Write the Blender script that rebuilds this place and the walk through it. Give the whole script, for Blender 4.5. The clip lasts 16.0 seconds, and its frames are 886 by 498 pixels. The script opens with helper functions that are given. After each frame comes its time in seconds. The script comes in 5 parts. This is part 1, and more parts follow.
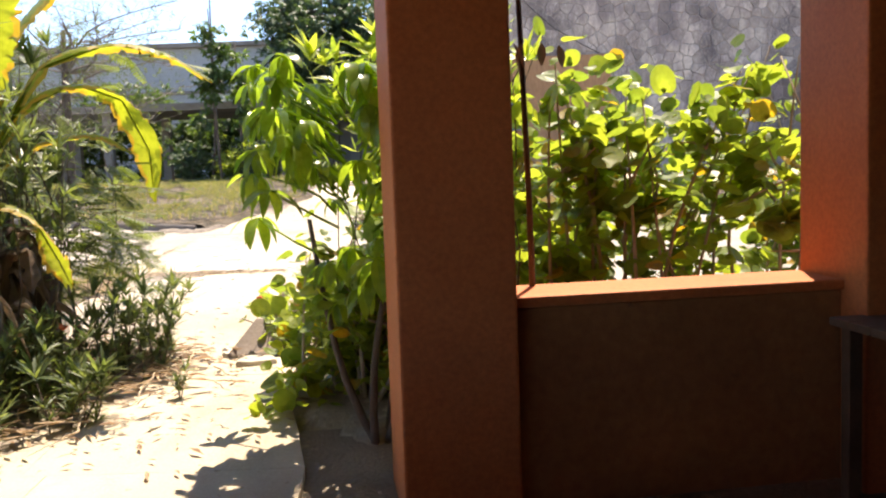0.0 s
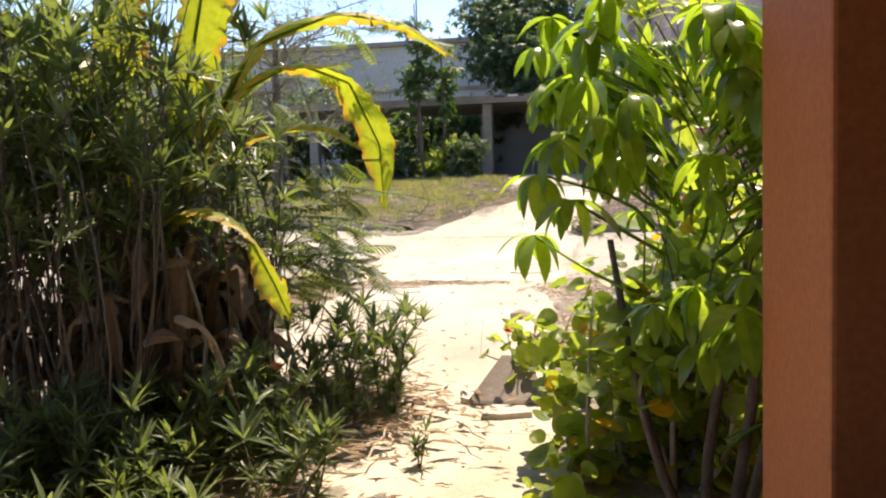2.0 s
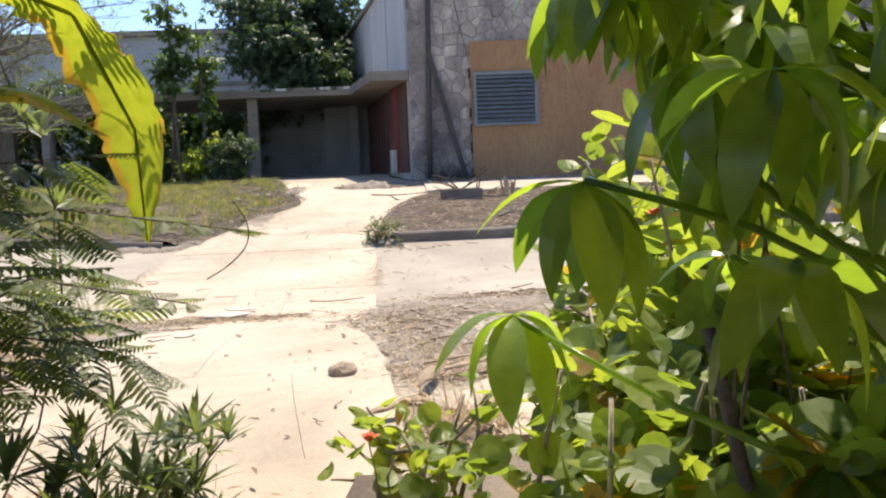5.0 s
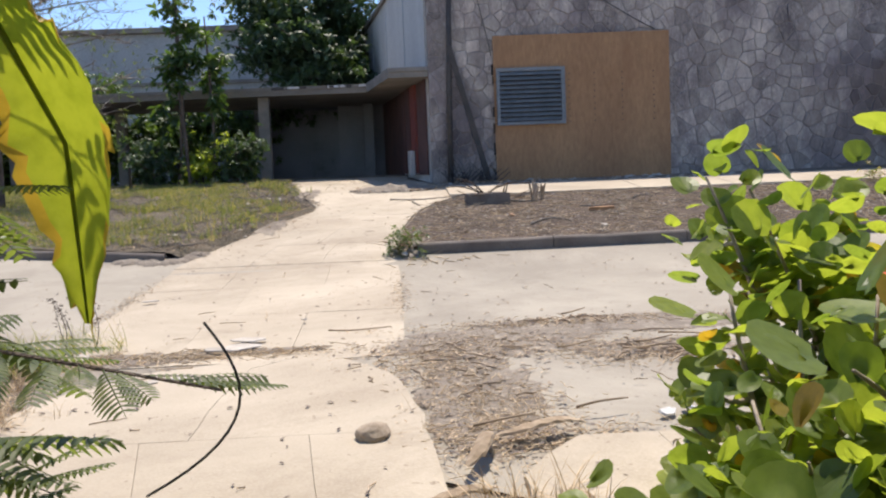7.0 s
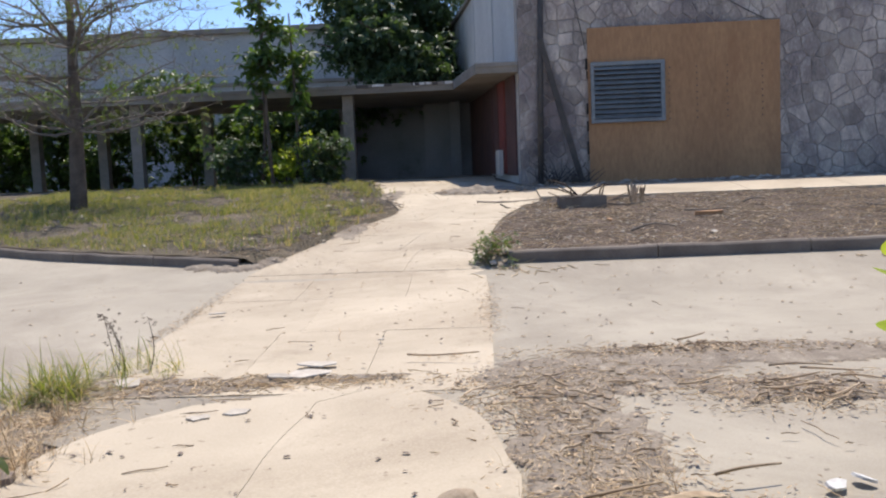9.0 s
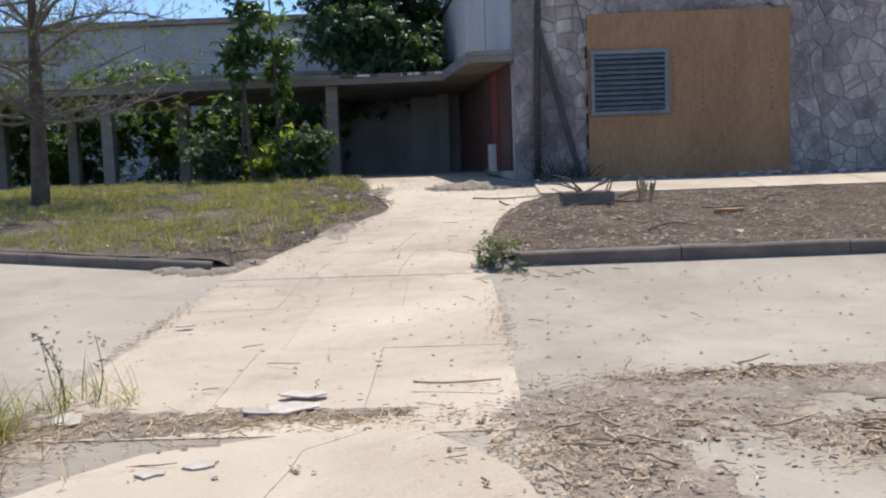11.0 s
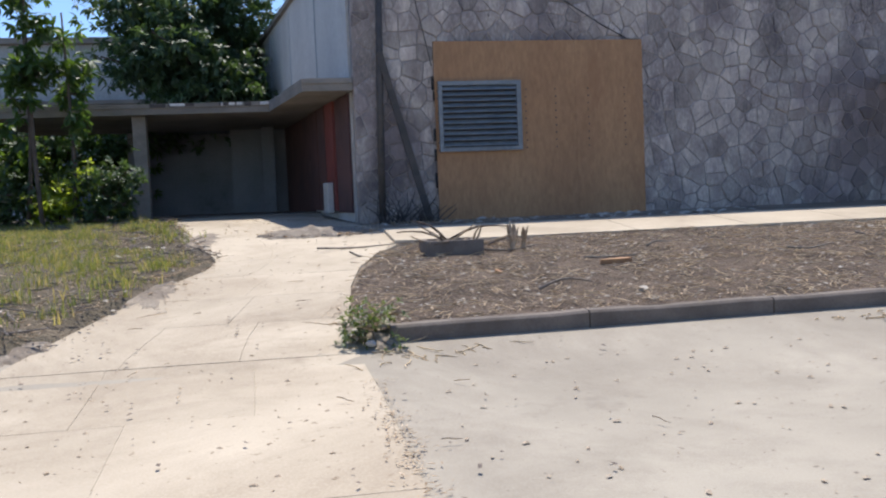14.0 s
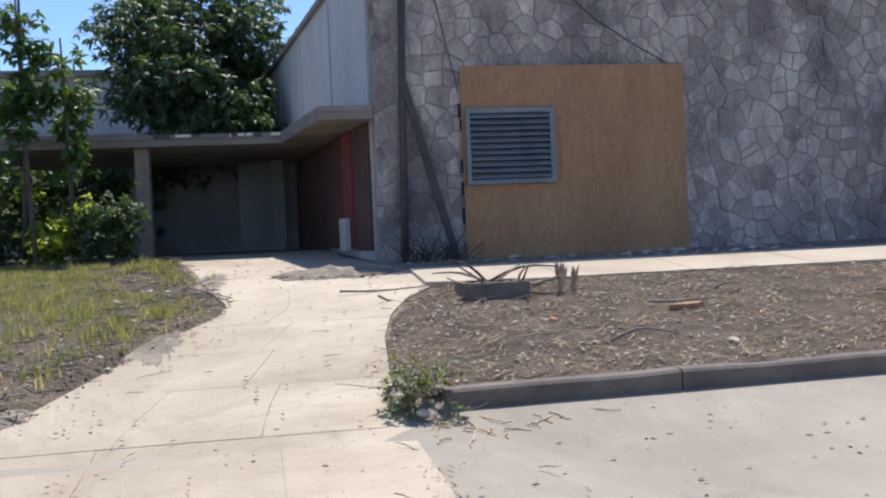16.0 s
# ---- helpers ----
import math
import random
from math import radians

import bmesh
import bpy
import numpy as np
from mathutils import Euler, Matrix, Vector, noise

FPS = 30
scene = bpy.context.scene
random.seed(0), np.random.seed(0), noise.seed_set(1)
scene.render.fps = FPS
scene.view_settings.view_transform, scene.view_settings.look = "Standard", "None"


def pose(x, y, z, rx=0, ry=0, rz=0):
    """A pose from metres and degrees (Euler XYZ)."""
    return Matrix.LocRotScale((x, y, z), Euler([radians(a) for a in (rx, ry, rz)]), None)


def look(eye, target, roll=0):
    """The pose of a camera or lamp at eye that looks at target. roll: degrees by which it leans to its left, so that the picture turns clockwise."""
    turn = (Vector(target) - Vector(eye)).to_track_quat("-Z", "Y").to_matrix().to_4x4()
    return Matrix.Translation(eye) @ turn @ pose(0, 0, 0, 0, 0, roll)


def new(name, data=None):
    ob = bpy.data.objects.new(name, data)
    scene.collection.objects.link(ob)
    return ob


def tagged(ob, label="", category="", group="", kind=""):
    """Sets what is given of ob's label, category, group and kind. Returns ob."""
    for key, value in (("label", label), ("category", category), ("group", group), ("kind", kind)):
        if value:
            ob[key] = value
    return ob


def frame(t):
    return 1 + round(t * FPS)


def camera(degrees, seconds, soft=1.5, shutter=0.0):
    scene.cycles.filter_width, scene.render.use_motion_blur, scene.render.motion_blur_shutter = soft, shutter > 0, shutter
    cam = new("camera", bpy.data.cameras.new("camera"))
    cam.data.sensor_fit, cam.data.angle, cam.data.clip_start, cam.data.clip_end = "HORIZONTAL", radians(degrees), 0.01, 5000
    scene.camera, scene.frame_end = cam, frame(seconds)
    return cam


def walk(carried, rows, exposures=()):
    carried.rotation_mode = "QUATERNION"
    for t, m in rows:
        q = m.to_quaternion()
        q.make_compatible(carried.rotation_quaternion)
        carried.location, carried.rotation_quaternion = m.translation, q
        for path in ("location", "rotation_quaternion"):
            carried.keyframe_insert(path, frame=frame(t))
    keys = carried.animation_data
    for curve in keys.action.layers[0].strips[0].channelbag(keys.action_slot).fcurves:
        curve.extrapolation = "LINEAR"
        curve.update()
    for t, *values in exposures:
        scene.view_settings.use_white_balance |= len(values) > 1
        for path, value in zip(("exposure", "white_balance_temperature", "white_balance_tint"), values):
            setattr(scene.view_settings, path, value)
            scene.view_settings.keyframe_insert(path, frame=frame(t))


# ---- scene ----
cam = camera(52.8, 16.0, soft=2.2)
METRES, EYE, TILT, LEAN, TURN = 10.3, 1.5, 0.0, 0.0, 0.0
ROWS = [
    (0.0, 0.0, 0.0, 0.0, -0.18, -5.08, 2.01),
    (0.5, -0.0096, 0.0393, -0.0018, 2.99, -5.03, 1.99),
    (1.0, -0.0274, 0.0686, 0.0025, 7.75, -4.83, 1.79),
    (1.5, -0.0486, 0.0987, 0.0043, 11.36, -4.66, 1.68),
    (2.0, -0.0614, 0.1324, 0.0021, 11.86, -4.73, 1.76),
    (2.5, -0.0794, 0.1673, 0.0065, 11.99, -4.81, 1.83),
    (3.0, -0.0946, 0.1993, 0.0065, 10.98, -4.73, 1.82),
    (3.5, -0.0977, 0.2363, 0.0029, 6.56, -4.91, 2.16),
    (4.0, -0.1045, 0.2706, 0.0032, 1.63, -5.04, 2.07),
    (6.5, -0.1328, 0.4058, 0.0068, -4.91, -5.23, 2.33),
    (7.0, -0.1339, 0.4366, 0.0121, -2.77, -5.23, 2.32),
    (7.5, -0.1328, 0.4671, 0.0133, 0.16, -5.0, 2.29),
    (8.0, -0.1326, 0.4845, 0.0132, 0.82, -4.81, 2.3),
    (8.5, -0.1349, 0.506, 0.0141, 2.74, -4.92, 2.28),
    (11.0, -0.1606, 0.6335, 0.0083, 1.51, -5.22, 2.06),
    (11.5, -0.1729, 0.6739, 0.0104, -6.81, -5.5, 2.29),
    (12.0, -0.1675, 0.6961, 0.0071, -14.47, -5.67, 2.63),
    (12.5, -0.1705, 0.7271, 0.0098, -18.5, -5.97, 2.46),
    (13.0, -0.1802, 0.7634, 0.0172, -18.3, -5.89, 2.36),
    (13.5, -0.1885, 0.7942, 0.0191, -15.02, -5.37, 2.41),
    (14.0, -0.1958, 0.8282, 0.0224, -10.32, -3.49, 2.35),
    (14.5, -0.2042, 0.8625, 0.023, -8.48, -1.98, 2.39),
    (15.0, -0.2062, 0.8903, 0.0207, -8.56, -1.36, 2.5),
    (15.5, -0.2085, 0.9256, 0.0219, -9.01, -1.17, 2.45),
    (16.0, -0.2143, 0.9585, 0.0235, -10.21, -1.13, 2.51),
]
EXPOSURES = [(0.0, 1.48, 7600, 17), (1.5, 1.22, 7600, 17), (3.5, 1.15, 7300, 15), (4.2, 1.05, 7150, 15), (6.4, 0.57, 6700, 15), (8.5, 0.44, 6600, 15), (11.0, 0.36, 6350, 14), (12.5, 0.43, 6350, 14), (16.0, 0.44, 6200, 14)]
walk(cam, [(t, pose(0, 0, EYE, TILT, LEAN, TURN) @ pose(METRES * x, METRES * y, METRES * z, 90 + pitch, roll, yaw)) for t, x, y, z, yaw, pitch, roll in ROWS], EXPOSURES)

# ---------- light ----------
SUN_EL, SUN_AZ = 66.0, 14.0          # degrees: height, and turn from +y towards +x
world = bpy.data.worlds.new("sky")
scene.world = world
world.use_nodes = True
nt = world.node_tree
sky = nt.nodes.new("ShaderNodeTexSky")
sky.sky_type, sky.sun_disc = "NISHITA", False
sky.sun_elevation, sky.sun_rotation = radians(SUN_EL), radians(SUN_AZ)
sky.air_density, sky.dust_density, sky.ozone_density, sky.altitude = 1.0, 0.0, 5.0, 2000
nt.nodes["Background"].inputs[1].default_value = 0.15
nt.links.new(sky.outputs[0], nt.nodes["Background"].inputs[0])
sun = new("sun", bpy.data.lights.new("sun", "SUN"))
sun.data.energy, sun.data.angle, sun.data.color = 4.2, radians(0.5), (1.0, 0.94, 0.83)
sdir = Vector((math.cos(radians(SUN_EL)) * math.sin(radians(SUN_AZ)), math.cos(radians(SUN_EL)) * math.cos(radians(SUN_AZ)), math.sin(radians(SUN_EL))))
sun.matrix_world = look(sdir * 50, (0, 0, 0))


# ---------- materials ----------
def surface(name, a, b, rough=0.85, scale=3.0, fine=60.0, bump=0.15, dist=0.01, spots=None, spot_scale=1.2, spot_at=0.62, metal=0.0, vary=0.0, streak=0.0, stain=None, stain_scale=0.5, stain_at=0.46, grain=0.72):
    """A worn surface: two colours mixed at a large scale, fine grain, spots of a third colour, bump."""
    m = bpy.data.materials.new(name)
    m.use_nodes = True
    t = m.node_tree
    n, ln = t.nodes, t.links
    bsdf = n["Principled BSDF"]
    co = n.new("ShaderNodeTexCoord")
    mp = n.new("ShaderNodeMapping")
    ln.new(co.outputs["Object"], mp.inputs[0])
    if streak:
        mp.inputs["Scale"].default_value = (1, 1, streak)

    def tex(s, d=4.0, rough_=0.6):
        k = n.new("ShaderNodeTexNoise")
        k.inputs["Scale"].default_value, k.inputs["Detail"].default_value, k.inputs["Roughness"].default_value = s, d, rough_
        ln.new(mp.outputs[0], k.inputs["Vector"])
        return k

    def mix(fac, x, y, mode="MIX"):
        k = n.new("ShaderNodeMix")
        k.data_type, k.blend_type = "RGBA", mode
        for sock, v in ((k.inputs[0], fac), (k.inputs[6], x), (k.inputs[7], y)):
            if isinstance(v, (int, float)):
                sock.default_value = v
            elif isinstance(v, tuple):
                sock.default_value = (*v, 1)
            else:
                ln.new(v, sock)
        return k.outputs[2]

    def ramp(src, lo, hi):
        k = n.new("ShaderNodeMapRange")
        k.inputs["From Min"].default_value, k.inputs["From Max"].default_value = lo, hi
        ln.new(src, k.inputs["Value"])
        return k.outputs[0]

    big, small = tex(scale), tex(fine, 3.0)
    col = mix(ramp(big.outputs["Fac"], 0.35, 0.65), a, b)
    col = mix(ramp(small.outputs["Fac"], 0.3, 0.75), col, mix(1.0, col, (grain, grain - 0.02, grain - 0.04), "MULTIPLY"))
    if spots:
        sp = tex(spot_scale, 6.0, 0.7)
        col = mix(ramp(sp.outputs["Fac"], spot_at, spot_at + 0.1), col, spots)
    if stain:
        st = tex(stain_scale, 8.0, 0.72)
        st.inputs["Distortion"].default_value = 0.6
        k = n.new("ShaderNodeMath")
        k.operation = "MULTIPLY"
        ln.new(ramp(st.outputs["Fac"], stain_at, stain_at + 0.26), k.inputs[0])
        ln.new(ramp(small.outputs["Fac"], 0.1, 0.55), k.inputs[1])
        col = mix(k.outputs[0], col, stain)
        pit = tex(14.0, 2.0)
        col = mix(ramp(pit.outputs["Fac"], 0.68, 0.74), col, stain)
    if vary:
        oi, ge = n.new("ShaderNodeObjectInfo"), n.new("ShaderNodeNewGeometry")
        add = n.new("ShaderNodeMath")
        add.operation = "ADD"
        ln.new(oi.outputs["Random"], add.inputs[0])
        ln.new(ge.outputs["Random Per Island"], add.inputs[1])
        fr = n.new("ShaderNodeMath")
        fr.operation = "FRACT"
        ln.new(add.outputs[0], fr.inputs[0])
        hs = n.new("ShaderNodeHueSaturation")
        mr = n.new("ShaderNodeMapRange")
        mr.inputs["To Min"].default_value, mr.inputs["To Max"].default_value = 1 - vary, 1 + vary
        ln.new(fr.outputs[0], mr.inputs["Value"])
        ln.new(mr.outputs[0], hs.inputs["Value"])
        ln.new(col, hs.inputs["Color"])
        col = hs.outputs[0]
    ln.new(col, bsdf.inputs["Base Color"])
    bsdf.inputs["Roughness"].default_value, bsdf.inputs["Metallic"].default_value = rough, metal
    bp = n.new("ShaderNodeBump")
    bp.inputs["Strength"].default_value, bp.inputs["Distance"].default_value = bump, dist
    ln.new(small.outputs["Fac"], bp.inputs["Height"])
    ln.new(bp.outputs[0], bsdf.inputs["Normal"])
    return m


def foliage(name, a, b, rough=0.4, through_=0.45, glow=(1.25, 1.25, 0.5), odd=None, odd_at=0.9):
    """Leaf: glossy upper side, light passing through, colour varied leaf by leaf."""
    m = bpy.data.materials.new(name)
    m.use_nodes = True
    t = m.node_tree
    n, ln = t.nodes, t.links
    bsdf, out = n["Principled BSDF"], n["Material Output"]
    oi, ge = n.new("ShaderNodeObjectInfo"), n.new("ShaderNodeNewGeometry")
    add, fr = n.new("ShaderNodeMath"), n.new("ShaderNodeMath")
    add.operation, fr.operation = "ADD", "FRACT"
    ln.new(oi.outputs["Random"], add.inputs[0])
    ln.new(ge.outputs["Random Per Island"], add.inputs[1])
    ln.new(add.outputs[0], fr.inputs[0])
    cr = n.new("ShaderNodeValToRGB")
    cr.color_ramp.elements[0].color, cr.color_ramp.elements[1].color = (*a, 1), (*b, 1)
    if odd:
        cr.color_ramp.elements[1].position = odd_at - 0.02
        e = cr.color_ramp.elements.new(odd_at)
        e.color = (*odd, 1)
    ln.new(fr.outputs[0], cr.inputs[0])
    co, ns = n.new("ShaderNodeTexCoord"), n.new("ShaderNodeTexNoise")
    ns.inputs["Scale"].default_value, ns.inputs["Detail"].default_value = 30, 3
    ln.new(co.outputs["Object"], ns.inputs["Vector"])
    mx = n.new("ShaderNodeMix")
    mx.data_type, mx.blend_type = "RGBA", "MULTIPLY"
    mr = n.new("ShaderNodeMapRange")
    mr.inputs["From Min"].default_value, mr.inputs["From Max"].default_value = 0.4, 0.8
    ln.new(ns.outputs["Fac"], mr.inputs["Value"])
    ln.new(mr.outputs[0], mx.inputs[0])
    ln.new(cr.outputs[0], mx.inputs[6])
    mx.inputs[7].default_value = (0.7, 0.75, 0.6, 1)
    ln.new(mx.outputs[2], bsdf.inputs["Base Color"])
    bsdf.inputs["Roughness"].default_value = rough
    tr, ms = n.new("ShaderNodeBsdfTranslucent"), n.new("ShaderNodeMixShader")
    gl = n.new("ShaderNodeMix")
    gl.data_type, gl.blend_type = "RGBA", "MULTIPLY"
    gl.inputs[0].default_value = 1.0
    ln.new(mx.outputs[2], gl.inputs[6])
    gl.inputs[7].default_value = (*[2.2 * c for c in glow], 1)
    ln.new(gl.outputs[2], tr.inputs[0])
    ms.inputs[0].default_value = through_
    ln.new(bsdf.outputs[0], ms.inputs[1])
    ln.new(tr.outputs[0], ms.inputs[2])
    ln.new(ms.outputs[0], out.inputs[0])
    bp = n.new("ShaderNodeBump")
    bp.inputs["Strength"].default_value, bp.inputs["Distance"].default_value = 0.25, 0.004
    ln.new(ns.outputs["Fac"], bp.inputs["Height"])
    ln.new(bp.outputs[0], bsdf.inputs["Normal"])
    return m


M_SOIL = surface("soil", (0.19, 0.15, 0.115), (0.28, 0.23, 0.175), 0.95, 1.6, 45, 0.6, 0.03, (0.36, 0.29, 0.2), 5, 0.6)
M_ROAD = surface("grey_road_concrete", (0.315, 0.28, 0.222), (0.43, 0.386, 0.308), 0.9, 0.5, 90, 0.25, 0.006, (0.23, 0.197, 0.158), 0.7, 0.6, stain=(0.21, 0.175, 0.135), stain_scale=0.3, grain=0.88)
M_SLAB = surface("pale_concrete", (0.45, 0.382, 0.284), (0.56, 0.483, 0.366), 0.88, 0.6, 70, 0.25, 0.006, (0.37, 0.305, 0.224), 1.1, 0.6, vary=0.035, stain=(0.30, 0.238, 0.168), stain_scale=0.4, grain=0.88)
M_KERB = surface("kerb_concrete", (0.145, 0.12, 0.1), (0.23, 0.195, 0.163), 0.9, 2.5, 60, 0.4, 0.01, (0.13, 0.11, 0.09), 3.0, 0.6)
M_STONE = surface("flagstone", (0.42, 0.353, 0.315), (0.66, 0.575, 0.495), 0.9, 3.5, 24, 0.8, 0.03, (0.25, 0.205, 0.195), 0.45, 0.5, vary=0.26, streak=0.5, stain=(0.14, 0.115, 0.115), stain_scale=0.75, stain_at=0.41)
M_MORTAR = surface("mortar", (0.3, 0.262, 0.245), (0.43, 0.385, 0.36), 0.95, 1.5, 50, 0.5, 0.02, (0.2, 0.175, 0.16), 1.2, 0.6, stain=(0.2, 0.172, 0.165), stain_scale=0.55)
M_PLY = surface("plywood", (0.37, 0.195, 0.09), (0.45, 0.25, 0.118), 0.7, 0.9, 18, 0.12, 0.004, (0.31, 0.155, 0.07), 1.3, 0.58, streak=0.35)
M_PLASTER = surface("pale_plaster", (0.52, 0.51, 0.49), (0.62, 0.61, 0.58), 0.9, 0.8, 30, 0.25, 0.01, (0.38, 0.38, 0.36), 1.1, 0.6, streak=0.3)
M_FARWALL = surface("weathered_plaster", (0.36, 0.39, 0.405), (0.48, 0.505, 0.515), 0.9, 0.5, 20, 0.2, 0.01, (0.25, 0.26, 0.25), 0.7, 0.58, streak=0.4)
M_CANOPY = surface("canopy_concrete", (0.21, 0.19, 0.165), (0.31, 0.28, 0.245), 0.9, 1.2, 40, 0.3, 0.01, (0.2, 0.17, 0.14), 1.6, 0.6, streak=2.0)
# grey set low so the colour carries walkway shade
M_DARK = surface("shade_grey_wall", (0.21, 0.218, 0.23), (0.28, 0.288, 0.3), 0.85, 0.8, 30, 0.2, 0.01, (0.14, 0.145, 0.15), 1.0, 0.6)
M_RED = surface("faded_red_paint", (0.18, 0.045, 0.038), (0.24, 0.062, 0.05), 0.7, 2, 40, 0.2, 0.005)
M_MAROON = surface("dull_red_brown_paint", (0.085, 0.045, 0.042), (0.13, 0.062, 0.055), 0.8, 1.6, 30, 0.2, 0.006, (0.13, 0.07, 0.06), 1.4, 0.6)
M_WHITE = surface("white_paint", (0.66, 0.65, 0.62), (0.76, 0.75, 0.72), 0.7, 2, 40, 0.15, 0.005, (0.5, 0.48, 0.44), 2.5, 0.64)
M_BEIGE = surface("beige_plaster", (0.34, 0.3, 0.255), (0.43, 0.38, 0.32), 0.9, 1.2, 40, 0.25, 0.01, (0.36, 0.29, 0.24), 1.5, 0.6)
M_LOUVER = surface("grey_louvre_paint", (0.17, 0.195, 0.215), (0.25, 0.275, 0.29), 0.55, 5, 60, 0.1, 0.003)
# near-black colour that stands in for unlit depth behind openings and gaps
M_GLOOM = surface("unlit_depth_black", (0.03, 0.03, 0.032), (0.045, 0.045, 0.047), 0.9, 3, 40, 0.1, 0.003)
M_IRON = surface("dark_iron", (0.05, 0.045, 0.042), (0.09, 0.075, 0.065), 0.7, 6, 60, 0.2, 0.003)
M_ORANGE = surface("terracotta_paint", (0.5, 0.14, 0.042), (0.58, 0.18, 0.058), 0.7, 1.3, 45, 0.14, 0.004, (0.36, 0.105, 0.038), 1.6, 0.6)
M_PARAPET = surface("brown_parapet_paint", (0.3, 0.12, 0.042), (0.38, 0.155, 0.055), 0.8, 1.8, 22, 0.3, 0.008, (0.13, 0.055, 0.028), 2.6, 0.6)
# floor colour kept dark so less light bounces into the porch
M_PORCH = surface("porch_floor", (0.085, 0.055, 0.043), (0.13, 0.085, 0.065), 0.6, 2, 40, 0.2, 0.004)
M_OLDWOOD = surface("old_dark_wood", (0.09, 0.05, 0.03), (0.15, 0.085, 0.05), 0.55, 3, 50, 0.3, 0.004, (0.06, 0.035, 0.022), 2.0, 0.6)
M_CEIL = surface("porch_ceiling", (0.34, 0.2, 0.12), (0.4, 0.25, 0.15), 0.9, 2, 30, 0.2, 0.005)
M_BARK = surface("bark", (0.10, 0.075, 0.058), (0.17, 0.13, 0.1), 0.95, 6, 50, 0.7, 0.02)
M_PALEBARK = surface("pale_bark", (0.34, 0.28, 0.21), (0.44, 0.37, 0.29), 0.9, 8, 50, 0.5, 0.01)
M_TWIG = surface("dead_twig", (0.4, 0.295, 0.19), (0.6, 0.475, 0.335), 0.95, 6, 40, 0.4, 0.005, vary=0.35)
M_STRAW = surface("dry_grass", (0.56, 0.41, 0.24), (0.7, 0.55, 0.36), 0.9, 5, 40, 0.2, 0.004, vary=0.3)
M_GREYTWIG = surface("grey_branch", (0.18, 0.155, 0.13), (0.27, 0.235, 0.2), 0.9, 8, 50, 0.4, 0.01)
M_ROCK = surface("rock", (0.47, 0.37, 0.26), (0.57, 0.46, 0.34), 0.95, 6, 40, 0.6, 0.02)
M_CHIP = surface("white_chip", (0.47, 0.42, 0.35), (0.6, 0.55, 0.47), 0.85, 6, 50, 0.3, 0.004, vary=0.12)
M_TILE = surface("brown_grey_board", (0.19, 0.15, 0.12), (0.27, 0.215, 0.17), 0.8, 4, 50, 0.3, 0.004)
M_WIRE = surface("black_cable", (0.035, 0.032, 0.03), (0.06, 0.055, 0.05), 0.6, 8, 60, 0.1, 0.002)
M_FLOWER = surface("orange_flower", (0.75, 0.14, 0.05), (0.85, 0.24, 0.08), 0.6, 20, 60, 0.1, 0.002)

L_GRAPE = foliage("sea_grape_leaf", (0.11, 0.165, 0.04), (0.22, 0.275, 0.06), 0.45, 0.52, glow=(1.25, 1.15, 0.45), odd=(0.27, 0.18, 0.03), odd_at=0.95)
L_UMBRELLA = foliage("umbrella_leaf", (0.09, 0.15, 0.035), (0.2, 0.275, 0.06), 0.25, 0.56, glow=(1.3, 1.25, 0.4))
L_BANANA = foliage("banana_leaf", (0.12, 0.16, 0.03), (0.22, 0.235, 0.035), 0.4, 0.48, odd=(0.25, 0.22, 0.035), odd_at=0.85)
L_OLEANDER = foliage("oleander_leaf", (0.075, 0.105, 0.05), (0.15, 0.18, 0.09), 0.4, 0.35)
L_FERN = foliage("feathery_leaf", (0.06, 0.085, 0.03), (0.13, 0.16, 0.055), 0.55, 0.42)
L_HUSK = foliage("brown_husk", (0.1, 0.063, 0.042), (0.37, 0.26, 0.18), 0.9, 0.2, glow=(1.1, 0.9, 0.6))
L_DRY = foliage("dead_leaf", (0.19, 0.125, 0.085), (0.37, 0.27, 0.19), 0.85, 0.2, glow=(1.1, 0.9, 0.6))
L_DARK = foliage("mango_leaf", (0.035, 0.065, 0.035), (0.075, 0.12, 0.06), 0.5, 0.25)
L_BUSH = foliage("bush_leaf", (0.035, 0.07, 0.022), (0.085, 0.135, 0.04), 0.45, 0.35)
L_BRIGHT = foliage("bright_leaf", (0.16, 0.22, 0.05), (0.3, 0.34, 0.075), 0.35, 0.45)
L_BANEDGE = foliage("yellowed_leaf_edge", (0.36, 0.32, 0.05), (0.4, 0.27, 0.06), 0.6, 0.35, glow=(1.1, 1.0, 0.4), odd=(0.24, 0.12, 0.05), odd_at=0.8)
L_GRASS = foliage("grass_blade", (0.11, 0.14, 0.045), (0.24, 0.25, 0.085), 0.6, 0.3, odd=(0.38, 0.3, 0.17), odd_at=0.74)


# ---------- mesh helpers ----------
def thing(name, label, category, at=(0, 0, 0), group="", kind=""):
    ob = new(name)
    ob.location = at
    ob.empty_display_size = 0.1
    return tagged(ob, label, category, group, kind)


def mesh_of(name, verts, faces, material, smooth=False):
    me = bpy.data.meshes.new(name)
    me.from_pydata([tuple(v) for v in verts], [], [tuple(f) for f in faces])
    me.materials.append(material)
    if smooth:
        me.polygons.foreach_set("use_smooth", [True] * len(me.polygons))
    me.update()
    return me


def hang(ob, parent, label=""):
    ob.parent = parent
    ob.matrix_parent_inverse = Matrix.Identity(4)
    if label:
        ob["label"] = label
    return ob


